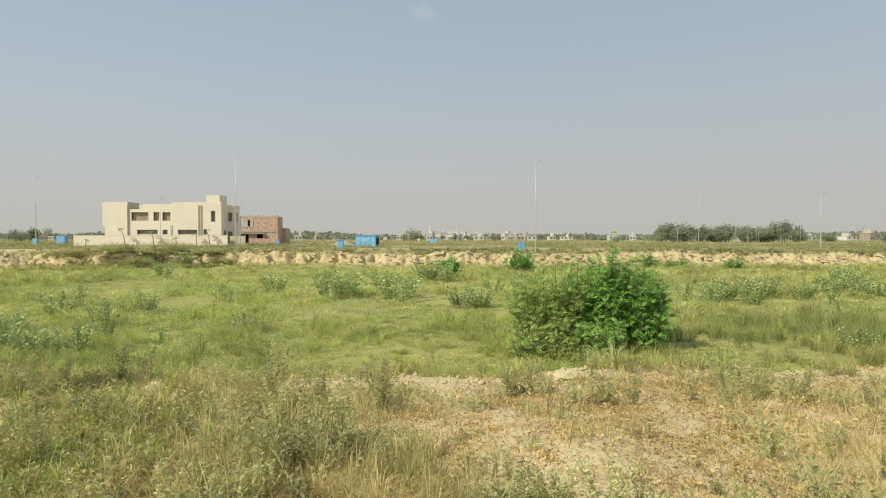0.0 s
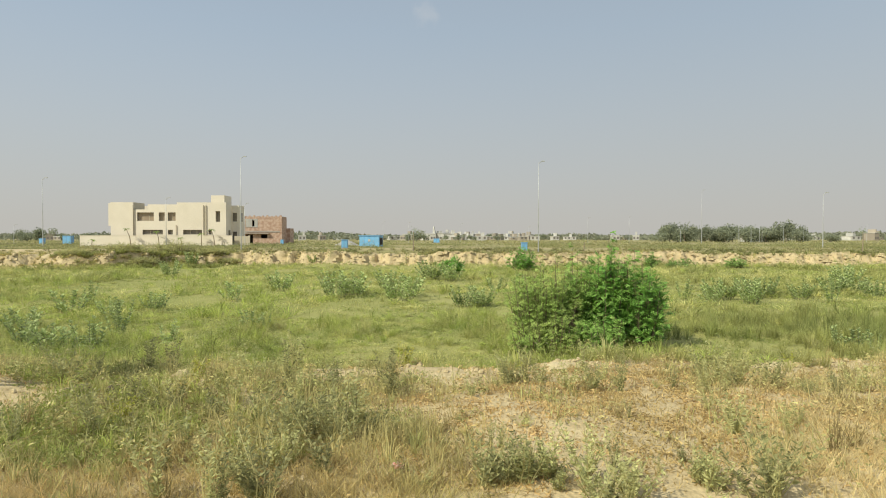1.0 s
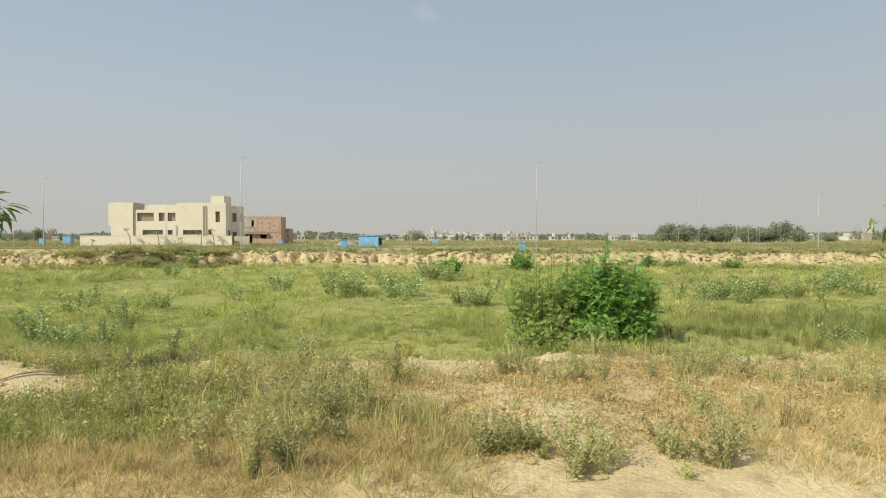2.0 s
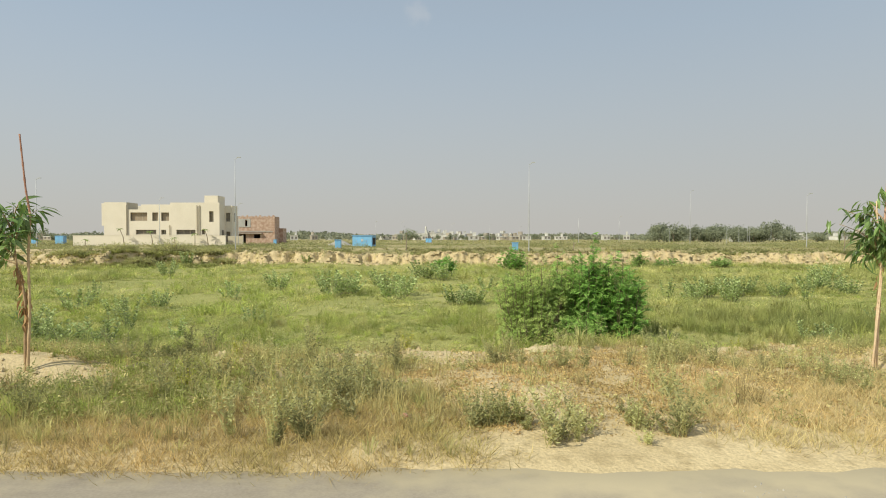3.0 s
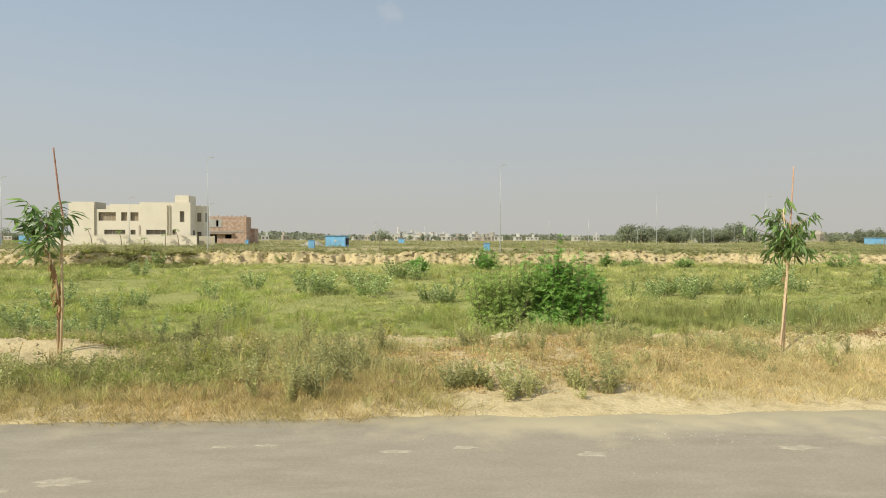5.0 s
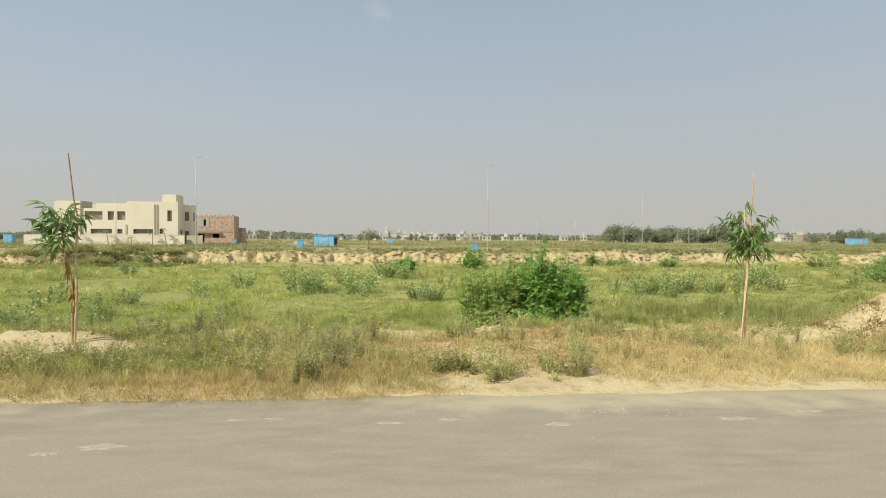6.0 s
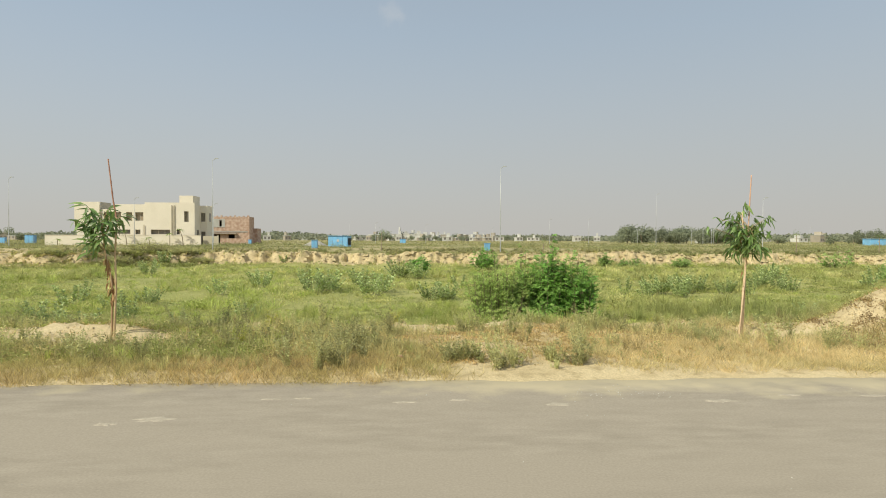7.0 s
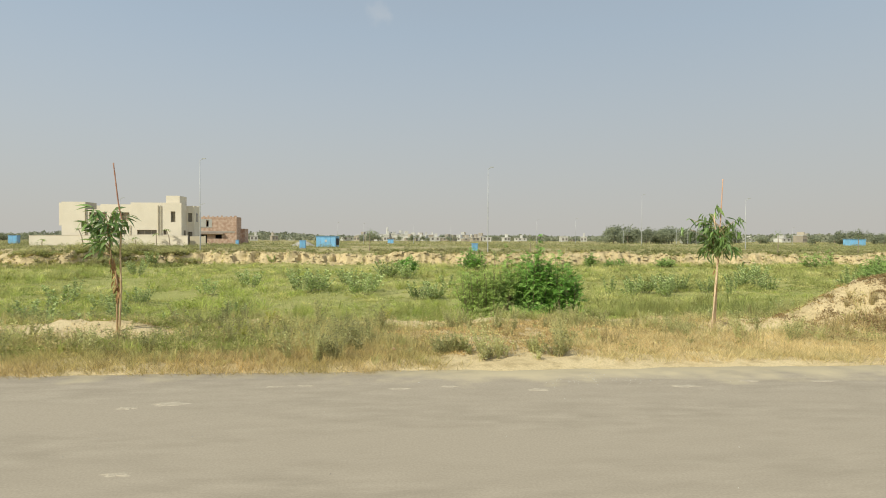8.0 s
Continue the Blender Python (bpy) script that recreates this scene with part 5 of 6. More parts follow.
lump("ash_heap", -3.55, 5.42, 0.20, 0.13, 3, M_ASH, "dark ash and charred rubbish among verge weeds", "ash")
lump("ash_heap", -3.2, 5.35, 0.15, 0.10, 5, M_ASH, "small dark ash heap among verge weeds", "ash")
lump("earth_lump", -2.68, 5.72, 0.19, 0.22, 7, M_CLOD, "pale lump of dry earth among verge weeds", "earth")
lump("earth_lump", -2.95, 5.95, 0.12, 0.12, 8, M_CLOD, "small pale lump of dry earth on the verge", "earth")
lump("earth_lump", 1.62, 7.15, 0.30, 0.10, 9, M_CLOD, "pale lump of dry earth at the plot's lip", "earth")
st = thing("fallen_stalk", pose(-2.85, 4.05, float(height(-2.85, 4.05)) + 0.10), "long pale dry stalk fallen across the weeds", "dry stalk")
part("stem", Geo().tube([(-0.22, -0.38, -0.02), (-0.05, -0.08, 0.05), (0.08, 0.16, 0.07), (0.22, 0.42, 0.03)], [0.004, 0.005, 0.004, 0.002], 6).mesh("stem", M_STRAW), st)
part("side_stem", Geo().tube([(-0.05, -0.08, 0.05), (0.14, 0.06, 0.10), (0.30, 0.20, 0.08)], [0.003, 0.003, 0.0015], 5).mesh("side_stem", M_STRAW), st)
# crumpled wrapper in the dry grass
bm = bmesh.new()
bmesh.ops.create_icosphere(bm, subdivisions=2, radius=0.055)
for v in bm.verts:
    v.co *= 0.6 + 0.7 * noise.noise(v.co * 30 + Vector((3, 1, 2)))
    v.co.z *= 0.7
me = bpy.data.meshes.new("wrapper")
bm.to_mesh(me)
bm.free()
me.materials.append(M_PAPER)
wr = new("crumpled_wrapper", me)
wr.location = (-0.19, 3.42, float(height(-0.19, 3.42)) + 0.05)
tagged(wr, "crumpled red and white wrapper lying in dry grass", "litter")


# ---- buildings ----
def pierced(x0, x1, z0, z1, y0, y1, holes, material, name="wall"):
    """A wall slab across x with rectangular openings cut through it, as one closed skin."""
    xs_ = sorted({x0, x1, *[h[0] for h in holes], *[h[1] for h in holes]})
    zs_ = sorted({z0, z1, *[h[2] for h in holes], *[h[3] for h in holes]})
    solid = {(i, j) for i in range(len(xs_) - 1) for j in range(len(zs_) - 1)
             if not any(h[0] < (xs_[i] + xs_[i + 1]) / 2 < h[1] and h[2] < (zs_[j] + zs_[j + 1]) / 2 < h[3] for h in holes)}
    g_, seen_at = Geo(), {}

    def at(i, j, y):
        if (i, j, y) not in seen_at:
            seen_at[(i, j, y)] = len(g_.v)
            g_.v.append((xs_[i], y, zs_[j]))
        return seen_at[(i, j, y)]

    for i, j in sorted(solid):
        g_.f += [(at(i, j, y0), at(i + 1, j, y0), at(i + 1, j + 1, y0), at(i, j + 1, y0)), (at(i, j, y1), at(i, j + 1, y1), at(i + 1, j + 1, y1), at(i + 1, j, y1))]
        for di, dj, a, b in ((-1, 0, (i, j + 1), (i, j)), (1, 0, (i + 1, j), (i + 1, j + 1)), (0, -1, (i, j), (i + 1, j)), (0, 1, (i + 1, j + 1), (i, j + 1))):
            if (i + di, j + dj) not in solid:
                g_.f.append((at(*a, y0), at(*a, y1), at(*b, y1), at(*b, y0)))
    return g_.mesh(name, material)


def window(parent, x0, x1, z0, z1, y, glass, bars=2):
    w = part("window", Geo().box(x0, x1, y, y + 0.03, z0, z1).mesh("pane", glass), parent, "dark tinted window")
    g_ = Geo()
    for k in range(bars + 1):
        xx = x0 + (x1 - x0) * k / bars
        g_.box(max(x0, xx - 0.04), min(x1, xx + 0.04), y - 0.03, y, z0, z1)
    g_.box(x0, x1, y - 0.025, y - 0.002, z0, z0 + 0.07).box(x0, x1, y - 0.025, y - 0.002, z1 - 0.07, z1)
    part("window_frame", g_.mesh("window_frame", M_CREAM_TRIM), w)


house = thing("villa", pose(0, 0, 0), "two-storey cream painted villa with flat roof and tower", "house")
WIN = [(-62.1, -58.7, 5.05, 6.75), (-57.7, -56.5, 5.05, 6.75), (-55.9, -54.3, 5.05, 6.75), (-61.0, -56.9, 2.3, 3.25), (-55.9, -54.9, 2.3, 3.25), (-52.8, -48.95, 2.3, 3.25), (-47.7, -47.0, 2.3, 3.25), (-46.2, -45.3, 4.85, 7.0)]
part("wall", pierced(-67.3, -62.8, 0, 8.8, 119.8, 120.2, [], M_CREAM), house)
part("wall", pierced(-67.75, -67.3, 4.05, 8.6, 119.8, 125, [], M_CREAM), house)
part("wall", pierced(-62.8, -54.0, 0, 7.35, 120.0, 120.3, [w for w in WIN if w[1] < -54], M_CREAM), house)
part("parapet", Geo().box(-59.9, -54.0, 120.0, 120.3, 7.35, 8.36).mesh("parapet", M_CREAM), house)
part("wall", pierced(-54.0, -44.1, 0, 8.75, 119.9, 120.3, [w for w in WIN if w[0] > -54], M_CREAM), house)
for w in WIN:
    window(house, *w, 120.55 if w[3] > 4 else 120.5, M_TINT if w[3] > 6 and w[0] < -50 else M_DARKGLASS, 3 if w[1] - w[0] > 3 else 2)
# same cream wall, but its shade is put into the darker trim colour
part("shaded_block_side", Geo().box(-62.95, -62.8, 120.2, 124.5, 7.25, 8.8).mesh("shaded_block_side", M_CREAM_TRIM), house)
part("block_back", Geo().box(-67.0, -62.95, 124.3, 124.5, 7.25, 8.8).mesh("block_back", M_CREAM), house)
part("side_wall", Geo().box(-67.3, -67.0, 120.2, 126, 0, 8.6).mesh("side_wall", M_CREAM), house)
part("side_wall", Geo().box(-44.4, -44.1, 120.3, 123, 0, 8.5).mesh("side_wall", M_CREAM), house)
part("wing_wall", pierced(-44.1, -42.6, 0, 8.3, 123, 123.3, [(-43.9, -43.0, 5.0, 6.8), (-43.9, -43.0, 0.3, 2.9)], M_CREAM, "wing_wall"), house)
# one dark sheet paints the depth of the balcony opening and door below
part("window", Geo().box(-43.9, -43.0, 123.4, 123.45, 0.3, 6.8).mesh("window", M_DARKGLASS), house, "dark tinted window")
part("side_wall", Geo().box(-42.9, -42.6, 123.3, 126, 0, 8.3).mesh("side_wall", M_CREAM), house)
part("side_window", Geo().box(-42.59, -42.55, 124.2, 125.2, 5.0, 6.8).mesh("side_window", M_DARKGLASS), house, "dark tinted window")
part("side_window", Geo().box(-44.09, -44.05, 121.2, 122.2, 1.6, 3.2).mesh("side_window", M_DARKGLASS), house, "dark tinted window")
part("back_wall", Geo().box(-67.3, -42.6, 126, 126.3, 0, 8.4).mesh("back_wall", M_CREAM), house)
part("roof", Geo().box(-66.95, -44.45, 120.35, 125.9, 7.0, 7.25).mesh("roof", M_CREAM_TRIM), house)
part("floor_slab", Geo().box(-66.95, -44.45, 120.75, 125.9, 3.7, 4.0).mesh("floor_slab", M_CREAM_TRIM), house)
# near-black sheet paints the dark interior behind the villa windows
part("dark_backing", Geo().box(-66.9, -44.5, 121.6, 121.8, 0, 7.0).mesh("dark_backing", M_DARK), house)
part("tower", Geo().box(-47.3, -44.6, 120.4, 124.4, 7.3, 10.2).mesh("tower", M_CREAM), house)
for xx in (-62.75, -48.6, -48.1, -54.1):
    part("drainpipe", Geo().tube([(xx, 119.75, 2.0), (xx, 119.75, 8.2 if xx != -54.1 else 4.2)], [0.09, 0.09], 6).mesh("drainpipe", M_CREAM_TRIM), house, "grey drainpipe")
yard = thing("boundary_wall", pose(0, 0, 0), "low cream painted boundary wall round the villa", "wall")
part("front_panel", Geo().box(-72.6, -42.3, 118.2, 118.45, -0.2, 2.05).mesh("front_panel", M_CREAM), yard)
part("coping", Geo().box(-72.65, -42.25, 118.15, 118.5, 2.05, 2.13).mesh("coping", M_CREAM), yard)
part("side_panel", Geo().box(-72.6, -72.35, 118.45, 130, -0.2, 2.05).mesh("side_panel", M_CREAM), yard)
part("gate", Geo().box(-42.2, -39.4, 119.2, 119.3, 0, 2.0).box(-39.4, -39.1, 119.1, 119.4, 0, 2.1).mesh("gate", M_CREAM_TRIM), yard, "grey metal gate")

red = thing("brick_house", pose(0, 0, 0), "unfinished two-storey red brick house with empty openings", "house")
RW = [(-48.6, -48.0, 4.5, 6.2), (-46.9, -45.9, 4.5, 6.2), (-50.2, -48.4, 0.3, 2.5), (-46.4, -44.8, 1.5, 2.5)]
part("wall", pierced(-50.7, -41.2, 0, 7.0, 150, 150.3, RW[:1] + RW[2:], M_BRICK), red)
part("wall", Geo().box(-50.7, -50.4, 150.3, 154.3, 0, 6.9).mesh("wall", M_BRICK), red)
part("wall", Geo().box(-41.5, -41.2, 150.3, 154.5, 0, 7.0).mesh("wall", M_BRICK), red)
part("wall", Geo().box(-50.7, -41.2, 154.5, 154.8, 0, 6.9).mesh("wall", M_BRICK), red)
part("wall", Geo().box(-41.2, -40.2, 154.2, 154.5, 0, 4.1).box(-40.5, -40.2, 154.5, 158, 0, 4.1).mesh("wall", M_BRICK), red)
part("roof", Geo().box(-50.4, -41.5, 150.4, 154.4, 5.9, 6.15).mesh("roof", M_CONCRETE), red)
part("floor_slab", Geo().box(-50.4, -41.5, 150.35, 154.4, 3.1, 3.35).mesh("floor_slab", M_CONCRETE), red)
part("band", Geo().box(-50.8, -41.1, 149.9, 150, 3.0, 3.4).mesh("band", M_CONCRETE), red)
part("awning", Geo().box(-50.7, -44.2, 149.2, 149.98, 2.65, 2.8).mesh("awning", M_CONCRETE), red)
# near-black sheet paints the unlit depth behind the empty openings
part("dark_backing", Geo().box(-50.3, -41.6, 152, 152.2, 0, 5.9).mesh("dark_backing", M_DARK), red)
part("plaster_panel", pierced(-50.2, -47.2, 4.3, 6.4, 149.93, 149.98, [(-48.6, -48.0, 4.5, 6.2)], M_WHITE, "plaster_panel"), red, "pale plaster patch")
for xx in (-50.75, -41.35):
    part("pier", Geo().box(xx - 0.2, xx + 0.25, 149.85, 149.99, 0, 7.2).mesh("pier", M_BRICK), red)
for k in range(9):
    part("brick_stub", Geo().box(-50.5 + k * 1.1, -50.1 + k * 1.1, 150.0, 150.3, 7.0, 7.12 + 0.1 * (k % 3)).mesh("brick_stub", M_BRICK), red)


def cabin(x, y, w, d, h, label, turn=0.0):
    ob = thing("site_cabin", pose(x, y, float(height(x, y)) - 0.05, 0, 0, turn), label, "cabin")
    part("body", Geo().box(-w / 2, w / 2, 0, d, 0.15, h).mesh("body", M_BLUE), ob)
    part("roof", Geo().box(-w / 2 - 0.12, w / 2 + 0.12, -0.15, d + 0.12, h, h + 0.10).mesh("roof", M_BLUE_PALE), ob)
    part("base", Geo().box(-w / 2 + 0.1, w / 2 - 0.1, 0.1, d - 0.1, 0, 0.15).mesh("base", M_CONCRETE), ob)
    for k in range(4):
        xx = -w / 2 + w * (k + 0.5) / 4
        dr = part("door", Geo().box(xx - w / 8 + 0.05, xx + w / 8 - 0.05, -0.04, -0.003, 0.25, h - 0.15).mesh("door", M_BLUE), ob)
        part("handle", Geo().box(xx + w / 8 - 0.18, xx + w / 8 - 0.12, -0.08, -0.04, 1.0, 1.25).mesh("handle", M_STEEL), dr, "grey metal handle")
    # the end wall's darkness is painted as a near-black panel, no opening cut
    part("dark_end_panel", Geo().box(w / 2 + 0.003, w / 2 + 0.04, 0.3, d - 0.3, 0.5, h - 0.35).mesh("dark_end_panel", M_DARK), ob, "near-black panel standing for the dark end wall")
    part("notice", Geo().box(-0.2, 0.2, -0.07, -0.045, 1.1, 1.5).mesh("notice", M_WHITE), ob, "small white notice")


def kiosk(x, y, w, h, label):
    ob = thing("cable_box", pose(x, y, float(height(x, y)) - 0.02), label, "utility box", "blue utility boxes")
    part("plinth", Geo().box(-w / 2 - 0.05, w / 2 + 0.05, -0.05, w * 0.6 + 0.05, 0, 0.2).mesh("plinth", M_CONCRETE), ob)
    part("body", Geo().box(-w / 2, w / 2, 0, w * 0.6, 0.2, h).mesh("body", M_BLUE_PALE), ob)
    part("lid", Geo().box(-w / 2 - 0.06, w / 2 + 0.06, -0.06, w * 0.6 + 0.06, h, h + 0.08).mesh("lid", M_BLUE_PALE), ob)
    for s in (-1, 1):
        part("door", Geo().box(s * w / 4 - w / 5, s * w / 4 + w / 5, -0.03, -0.003, 0.3, h - 0.1).mesh("door", M_BLUE), ob)


cabin(-13.4, 105, 3.6, 2.6, 2.1, "sky-blue painted metal site cabin in scrub grass", -8)
cabin(124.8, 150, 4.2, 3.0, 1.95, "sky-blue painted metal site cabin in scrub grass")
for x, y, w, h in ((-14.9, 88, 0.9, 1.35), (11.15, 84, 0.85, 1.25), (-2.8, 180, 1.8, 1.4), (-95, 140, 1.1, 1.5), (-89, 140, 2.0, 2.1), (-38.4, 140, 0.7, 1.2)):
    kiosk(x, y, w, h, "blue painted metal utility box on the level ground")

# a side road with a dark kerb beyond the plot's west end
lane = thing("side_road", pose(0, 0, 0), "pale dusty side road with a dark kerb", "road", kind="structure")
part("surface", Geo().box(-175, -79, 141, 153, -0.3, 0.16).mesh("surface", M_ROAD), lane)
part("kerb", Geo().box(-175, -79, 140.5, 140.98, -0.3, 0.30).mesh("kerb", M_ASH), lane)

# gravel heap behind the small box
bm = bmesh.new()
for i in range(7):
    for j in range(20):
        w = 2 * math.pi * j / 20
        r = 2.8 * (1 - i / 6.5)
        bm.verts.new((math.cos(w) * r * random.uniform(0.92, 1.08), math.sin(w) * r * 0.7, 1.35 * (i / 6.0) ** 0.8))
bm.verts.ensure_lookup_table()
for i in range(6):
    for j in range(20):
        bm.faces.new([bm.verts[i * 20 + j], bm.verts[i * 20 + (j + 1) % 20], bm.verts[(i + 1) * 20 + (j + 1) % 20], bm.verts[(i + 1) * 20 + j]])
bm.faces.new([bm.verts[120 + j] for j in range(20)])
me = bpy.data.meshes.new("gravel_heap")
bm.to_mesh(me)
bm.free()
me.materials.append(M_HEAP)
hp = new("gravel_heap", me)
hp.location = (-19.5, 118, -0.1)
tagged(hp, "grey gravel heap in scrub grass", "heap")


# ---- street lamps and posts ----
def street_lamp(x, y, h, arm=0.9, rad=0.11):
    ob = thing("street_lamp", pose(x, y, float(height(x, y)) - 0.05), "tall slim galvanised street lamp", "street lamp", "street lamps")
    part("pole", Geo().tube([(0, 0, 0), (0, 0, h * 0.5), (0, 0, h)], [rad, rad * 0.75, rad * 0.45], 8).mesh("pole", M_STEEL, True), ob)
    part("base_plate", Geo().box(-0.2, 0.2, -0.2, 0.2, 0, 0.06).mesh("base_plate", M_CONCRETE), ob)
    part("arm", Geo().tube([(0, 0, h - 0.1), (arm, 0, h + 0.2)], [0.045, 0.035], 6).mesh("arm", M_STEEL), ob)
    part("lamp_head", Geo().box(arm - 0.1, arm + 0.40, -0.11, 0.11, h + 0.16, h + 0.26).mesh("lamp_head", M_STEEL), ob)


for x, y, h in ((-29.5, 86, 13.4), (12.9, 82.7, 12.6), (64, 150, 13.4), (58, 92, 8.4), (45, 190, 8), (55, 180, 8), (-52.5, 112, 9), (83, 170, 5.2), (91.5, 180, 5), (100, 190, 5), (74.3, 190, 4.6), (-108.7, 150, 4.8), (107, 205, 5.5), (118, 210, 6), (128, 215, 6),
                (-39.8, 118.3, 8.3), (-10.5, 170, 6), (4.5, 190, 6), (100, 230, 5), (20, 230, 6.5), (33, 240, 6), (140, 200, 6), (-21, 200, 7), (-68, 100.5, 11.6)):
    street_lamp(x, y, h, 0.45, 0.075 if h > 7 else 0.06)


def bare_post(x, y, h):
    ob = thing("wooden_post", pose(x, y, float(height(x, y)) - 0.05), "thin pale leaning trunk with a few twigs", "post", "thin posts")
    part("pole", Geo().tube([(0, 0, 0), (0.06, 0, h * 0.6), (0.02, 0, h)], [0.07, 0.06, 0.04], 6).mesh("pole", M_TRUNK), ob)
    gl = Geo()
    for _ in range(40):
        gl.flake((random.gauss(0.1, 0.3), random.gauss(0, 0.3), h + random.gauss(0, 0.25)), (random.gauss(0, 1), random.gauss(0, 1), random.gauss(0.3, 1)), 0.22, 0.06)
    part("sprig", gl.mesh("sprig", M_SCRUB), ob, kind="stuff")


for x, y, h in ((56.5, 81, 3.0), (-4.5, 84, 2.9), (70, 82, 2.6), (19.5, 84, 1.6), (88, 97, 2.2)):
    bare_post(x, y, h)


def palm(x, y, h, tilt):
    ob = thing("young_palm", pose(x, y, float(height(x, y)) - 0.05), "young palm with sparse fronds by the villa wall", "palm tree", "palms by the villa")
    top = Vector((tilt, 0, h))
    part("trunk", Geo().tube([(0, 0, 0), (tilt * 0.3, 0, h * 0.55), top], [0.10, 0.08, 0.06], 6).mesh("trunk", M_TRUNK), ob)
    gl = Geo()
    for k in range(10):
        w = k * 0.63 + random.uniform(-0.2, 0.2)
        gl.leaf(top, (math.cos(w), math.sin(w), random.uniform(0.1, 0.9)), random.uniform(0.8, 1.2), 0.2, 0.7, (0, 0, 1))
    part("crown", gl.mesh("crown", M_SCRUB), ob, kind="stuff")


for x, y, h, tl in ((-69.5, 117, 1.3, 0.1), (-61.5, 116.5, 3.4, -0.9), (-56.2, 117, 2.9, -0.5), (-51.8, 117, 1.6, -0.2), (-47.9, 117, 2.4, 0.0), (-45.2, 116.8, 3.3, -0.7)):
    palm(x, y, h, tl)


# ---- distance ----
def crown_mesh(seed, w, h, n, size, material):
    """Leaf clumps in several lobes, with gaps and an uneven outline."""
    random.seed(seed)
    g_ = Geo()
    lobes = [(random.gauss(0, w * 0.28), random.gauss(0, w * 0.25), h * random.uniform(0.22, 0.82), w * random.uniform(0.18, 0.32)) for _ in range(9)]
    for k in range(n):
        a, b, c, r = random.choice(lobes)
        d = Vector((random.gauss(0, 1), random.gauss(0, 1), random.gauss(0, 0.8))).normalized() * r * random.random() ** 0.4
        g_.flake((a + d.x, b + d.y, max(0.3, c + d.z)), (random.gauss(0, 1), random.gauss(0, 1), random.gauss(0, 1)), size * random.uniform(0.6, 1.3), size * random.uniform(0.5, 0.9))
    return g_.mesh("crown", material)


CROWNS = [crown_mesh(90 + k, 8.5, 6.4, 1500, 0.6, M_TREE) for k in range(3)]
TRUNK = Geo().tube([(0, 0, 0), (0.1, 0, 1.5), (0.0, 0.1, 3.6)], [0.22, 0.17, 0.08], 6).tube([(0.1, 0, 1.5), (1.2, 0.3, 3.6)], [0.10, 0.04], 5).tube([(0.1, 0, 1.7), (-1.1, -0.4, 3.8)], [0.10, 0.04], 5).mesh("trunk", M_TRUNK)


def tree(x, y, s, k):
    ob = thing("tree", Matrix.LocRotScale((x, y, float(height(x, y)) - 0.1), Euler((0, 0, k * 1.7)), (s * 1.05, s * 1.05, s * (1.0 + 0.25 * ((k * 7) % 5) / 4))), "hazy dark green broad-crowned tree on the far plain", "tree", "trees on the plain")
    part("trunk", TRUNK, ob)
    part("crown", CROWNS[k % 3], ob, kind="stuff")


random.seed(95)
for k in range(15):  # front and back rows of the grove
    tree(80 + 3.7 * k, 220 + 5 * (k % 2), (0.62, 0.95, 0.9, 0.75, 0.78, 0.8, 0.76, 0.8, 0.82, 0.78, 0.84, 0.8, 1.0, 0.95, 0.6)[k], k)
for k in range(12):
    tree(82 + 4 * k, 229 + 2 * (k % 2), 0.76 + 0.1 * ((k * 3) % 4) / 3, k + 15)
for k, (x, y, s) in enumerate(((-177, 260, 0.95), (-184, 262, 0.6), (-190, 265, 0.7), (-167, 262, 0.55), (-160, 268, 0.5), (156, 200, 0.55), (160.5, 202, 0.72), (165, 200, 0.66), (174, 204, 0.6), (180, 206, 0.6), (134, 180, 0.5), (-13, 300, 0.8), (-20, 310, 0.5), (147, 230, 0.45), (150, 232, 0.4))):
    tree(x, y, s, k)

# woods along the skyline
n = 40000
bx = rng.uniform(-620, 640, n)
by = rng.uniform(420, 640, n)
prof = 1.4 + 6.0 * np.clip(vn(bx * 0.02, 0.5, 1) - 0.3, 0, 1) + 2.6 * vn(bx * 0.13, 1.5, 2)
bz = prof * np.sqrt(rng.random(n)) * 0.95
w = rng.uniform(0.7, 2.0, n)
a = rng.normal(0, 1, (n, 3))
a /= np.linalg.norm(a, axis=1)[:, None]
b = np.cross(a, rng.normal(0, 1, (n, 3)))
b /= np.linalg.norm(b, axis=1)[:, None]
c = np.stack([bx, by, np.maximum(bz, 0.5)], 1)
v = np.stack([c - a * w[:, None], c + a * w[:, None], c + b * w[:, None] * 1.1], 1).reshape(-1, 3)
v[:, 2] = np.maximum(v[:, 2], 0.02)
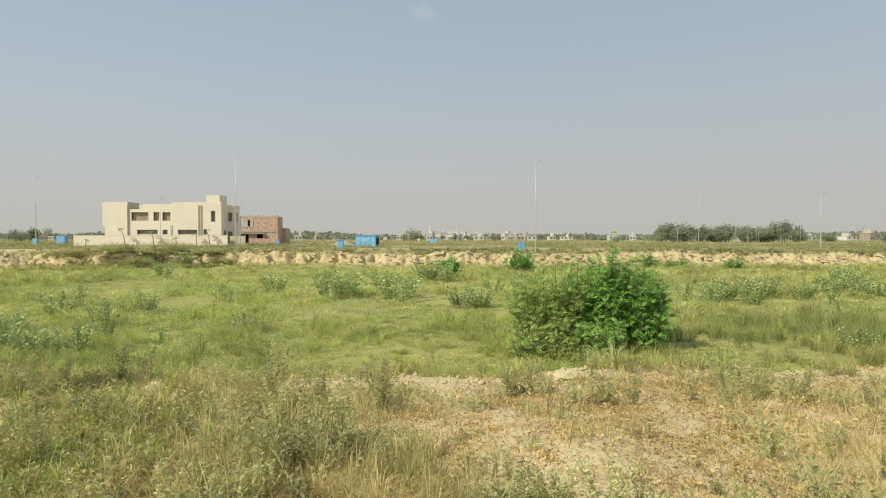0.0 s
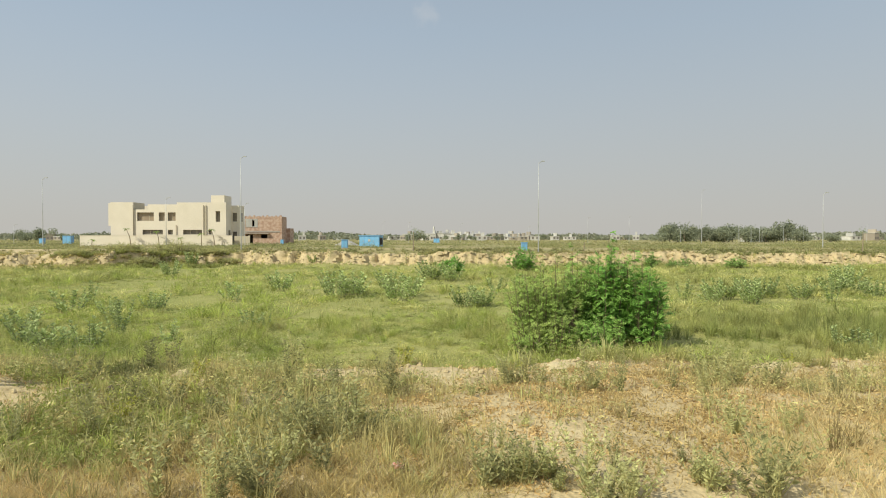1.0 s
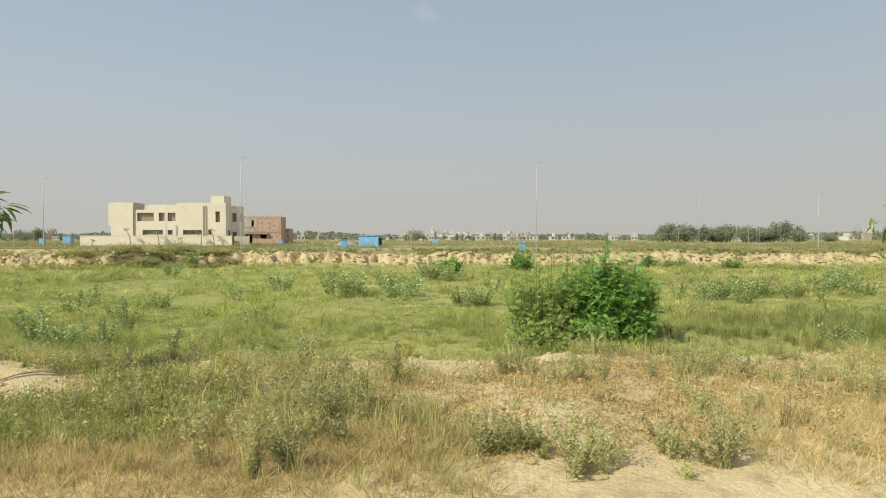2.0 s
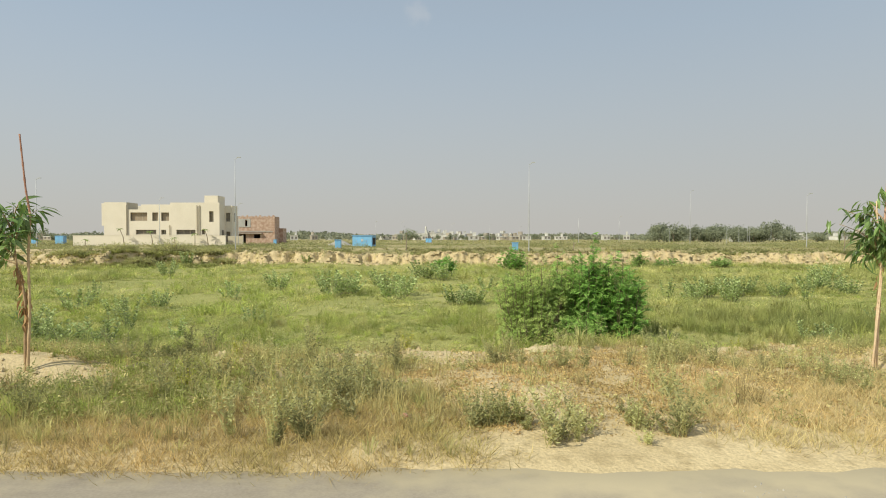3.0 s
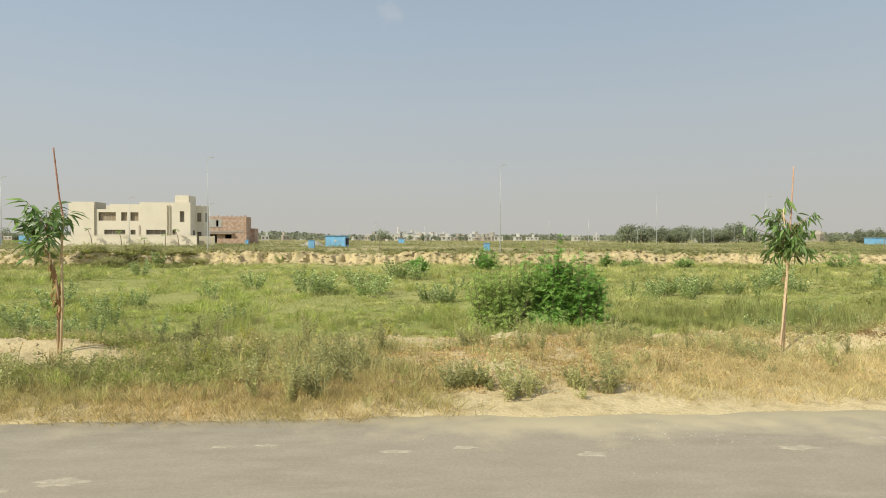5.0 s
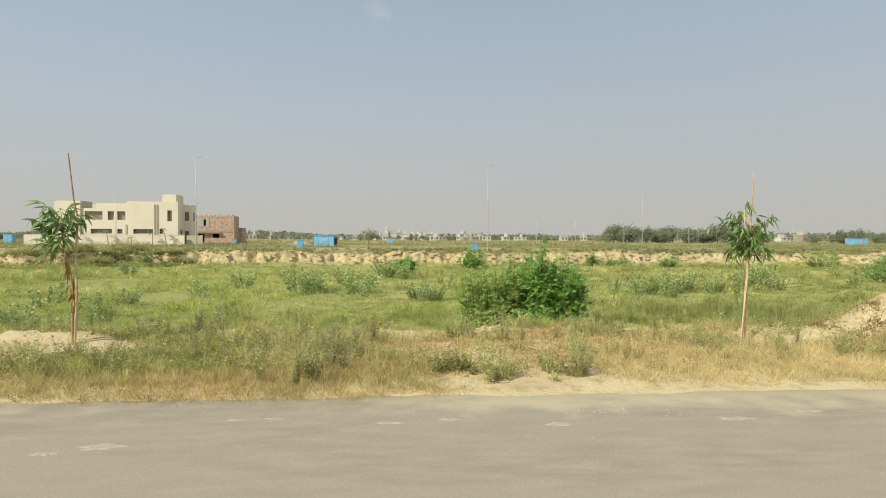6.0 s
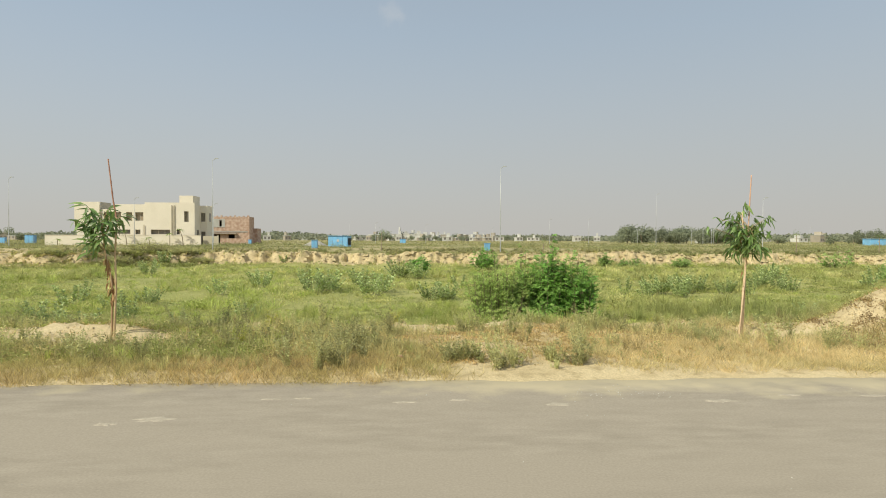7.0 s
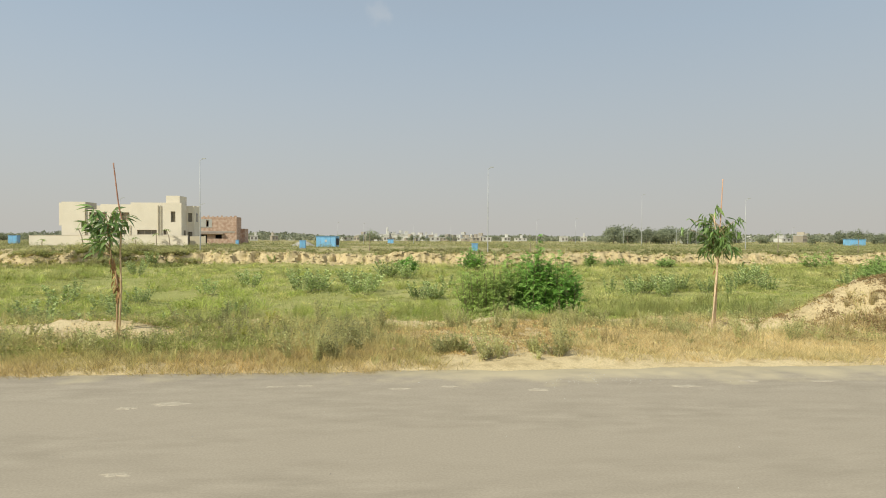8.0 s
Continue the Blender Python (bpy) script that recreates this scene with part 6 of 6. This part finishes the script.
tagged(new("distant_woods", tri_mesh("distant_woods", v, np.arange(n * 3).reshape(-1, 3), M_TREELINE)), "hazy grey-green woods along the skyline", "woods", kind="stuff")


def block(x, y, w, h, d, material, seed, room=True):
    h *= 0.75
    r = random.Random(seed)
    ob = thing("town_house", pose(x, y, -0.1, 0, 0, r.uniform(-25, 25)), "hazy pale flat-roofed house in the distant town", "house", "houses of the distant town")
    part("wall", Geo().box(-w / 2, w / 2, 0, d, 0, h).mesh("wall", material), ob)
    part("roof", Geo().box(-w / 2 - 0.2, w / 2 + 0.2, -0.2, d + 0.2, h, h + 0.35).mesh("roof", M_WHITE), ob)
    if room and r.random() < 0.6:
        rx0 = r.uniform(-w / 3, w / 6)
        part("roof_room", Geo().box(rx0, rx0 + w / 4, 1, d - 1, h + 0.35, h + 2.4).mesh("roof_room", material), ob)
    for s in range(max(1, int(h / 3.2))):
        m = max(2, int(w / 3.5))
        for k in range(m):
            xx = -w / 2 + w * (k + 0.5) / m
            part("window", Geo().box(xx - 0.6, xx + 0.6, -0.05, -0.003, s * 3.2 + 1.0, s * 3.2 + 2.4).mesh("window", M_FARWIN), ob)


random.seed(99)
def town_x(y):
    """Across the view: dense in the middle of the skyline, sparse at its sides."""
    q = random.random()
    return (random.gauss(0.042, 0.062) if q < 0.66 else random.uniform(0.15, 0.72) if q < 0.9 else random.uniform(-0.7, -0.1)) * (y + 3)


for k in range(110):
    y = random.uniform(360, 480)
    block(town_x(y), y, random.uniform(3.0, 8.5), random.choice((2.6, 3.0, 3.4, 4.2, 5.4, 6.2)), 7, M_WHITE if random.random() < 0.55 else M_TAN, k)
for k in range(26):
    y = random.uniform(340, 420)
    tree(town_x(y), y, random.uniform(0.3, 0.75), k)
block(128, 250, 9.5, 1.9, 4, M_WHITE, 200, False)
mn = thing("minaret", pose(-9, 440, 0), "slim white tower above the distant town", "tower")
part("shaft", Geo().tube([(0, 0, 0), (0, 0, 8), (0, 0, 10)], [0.9, 0.8, 0.5], 8).mesh("shaft", M_WHITE), mn)
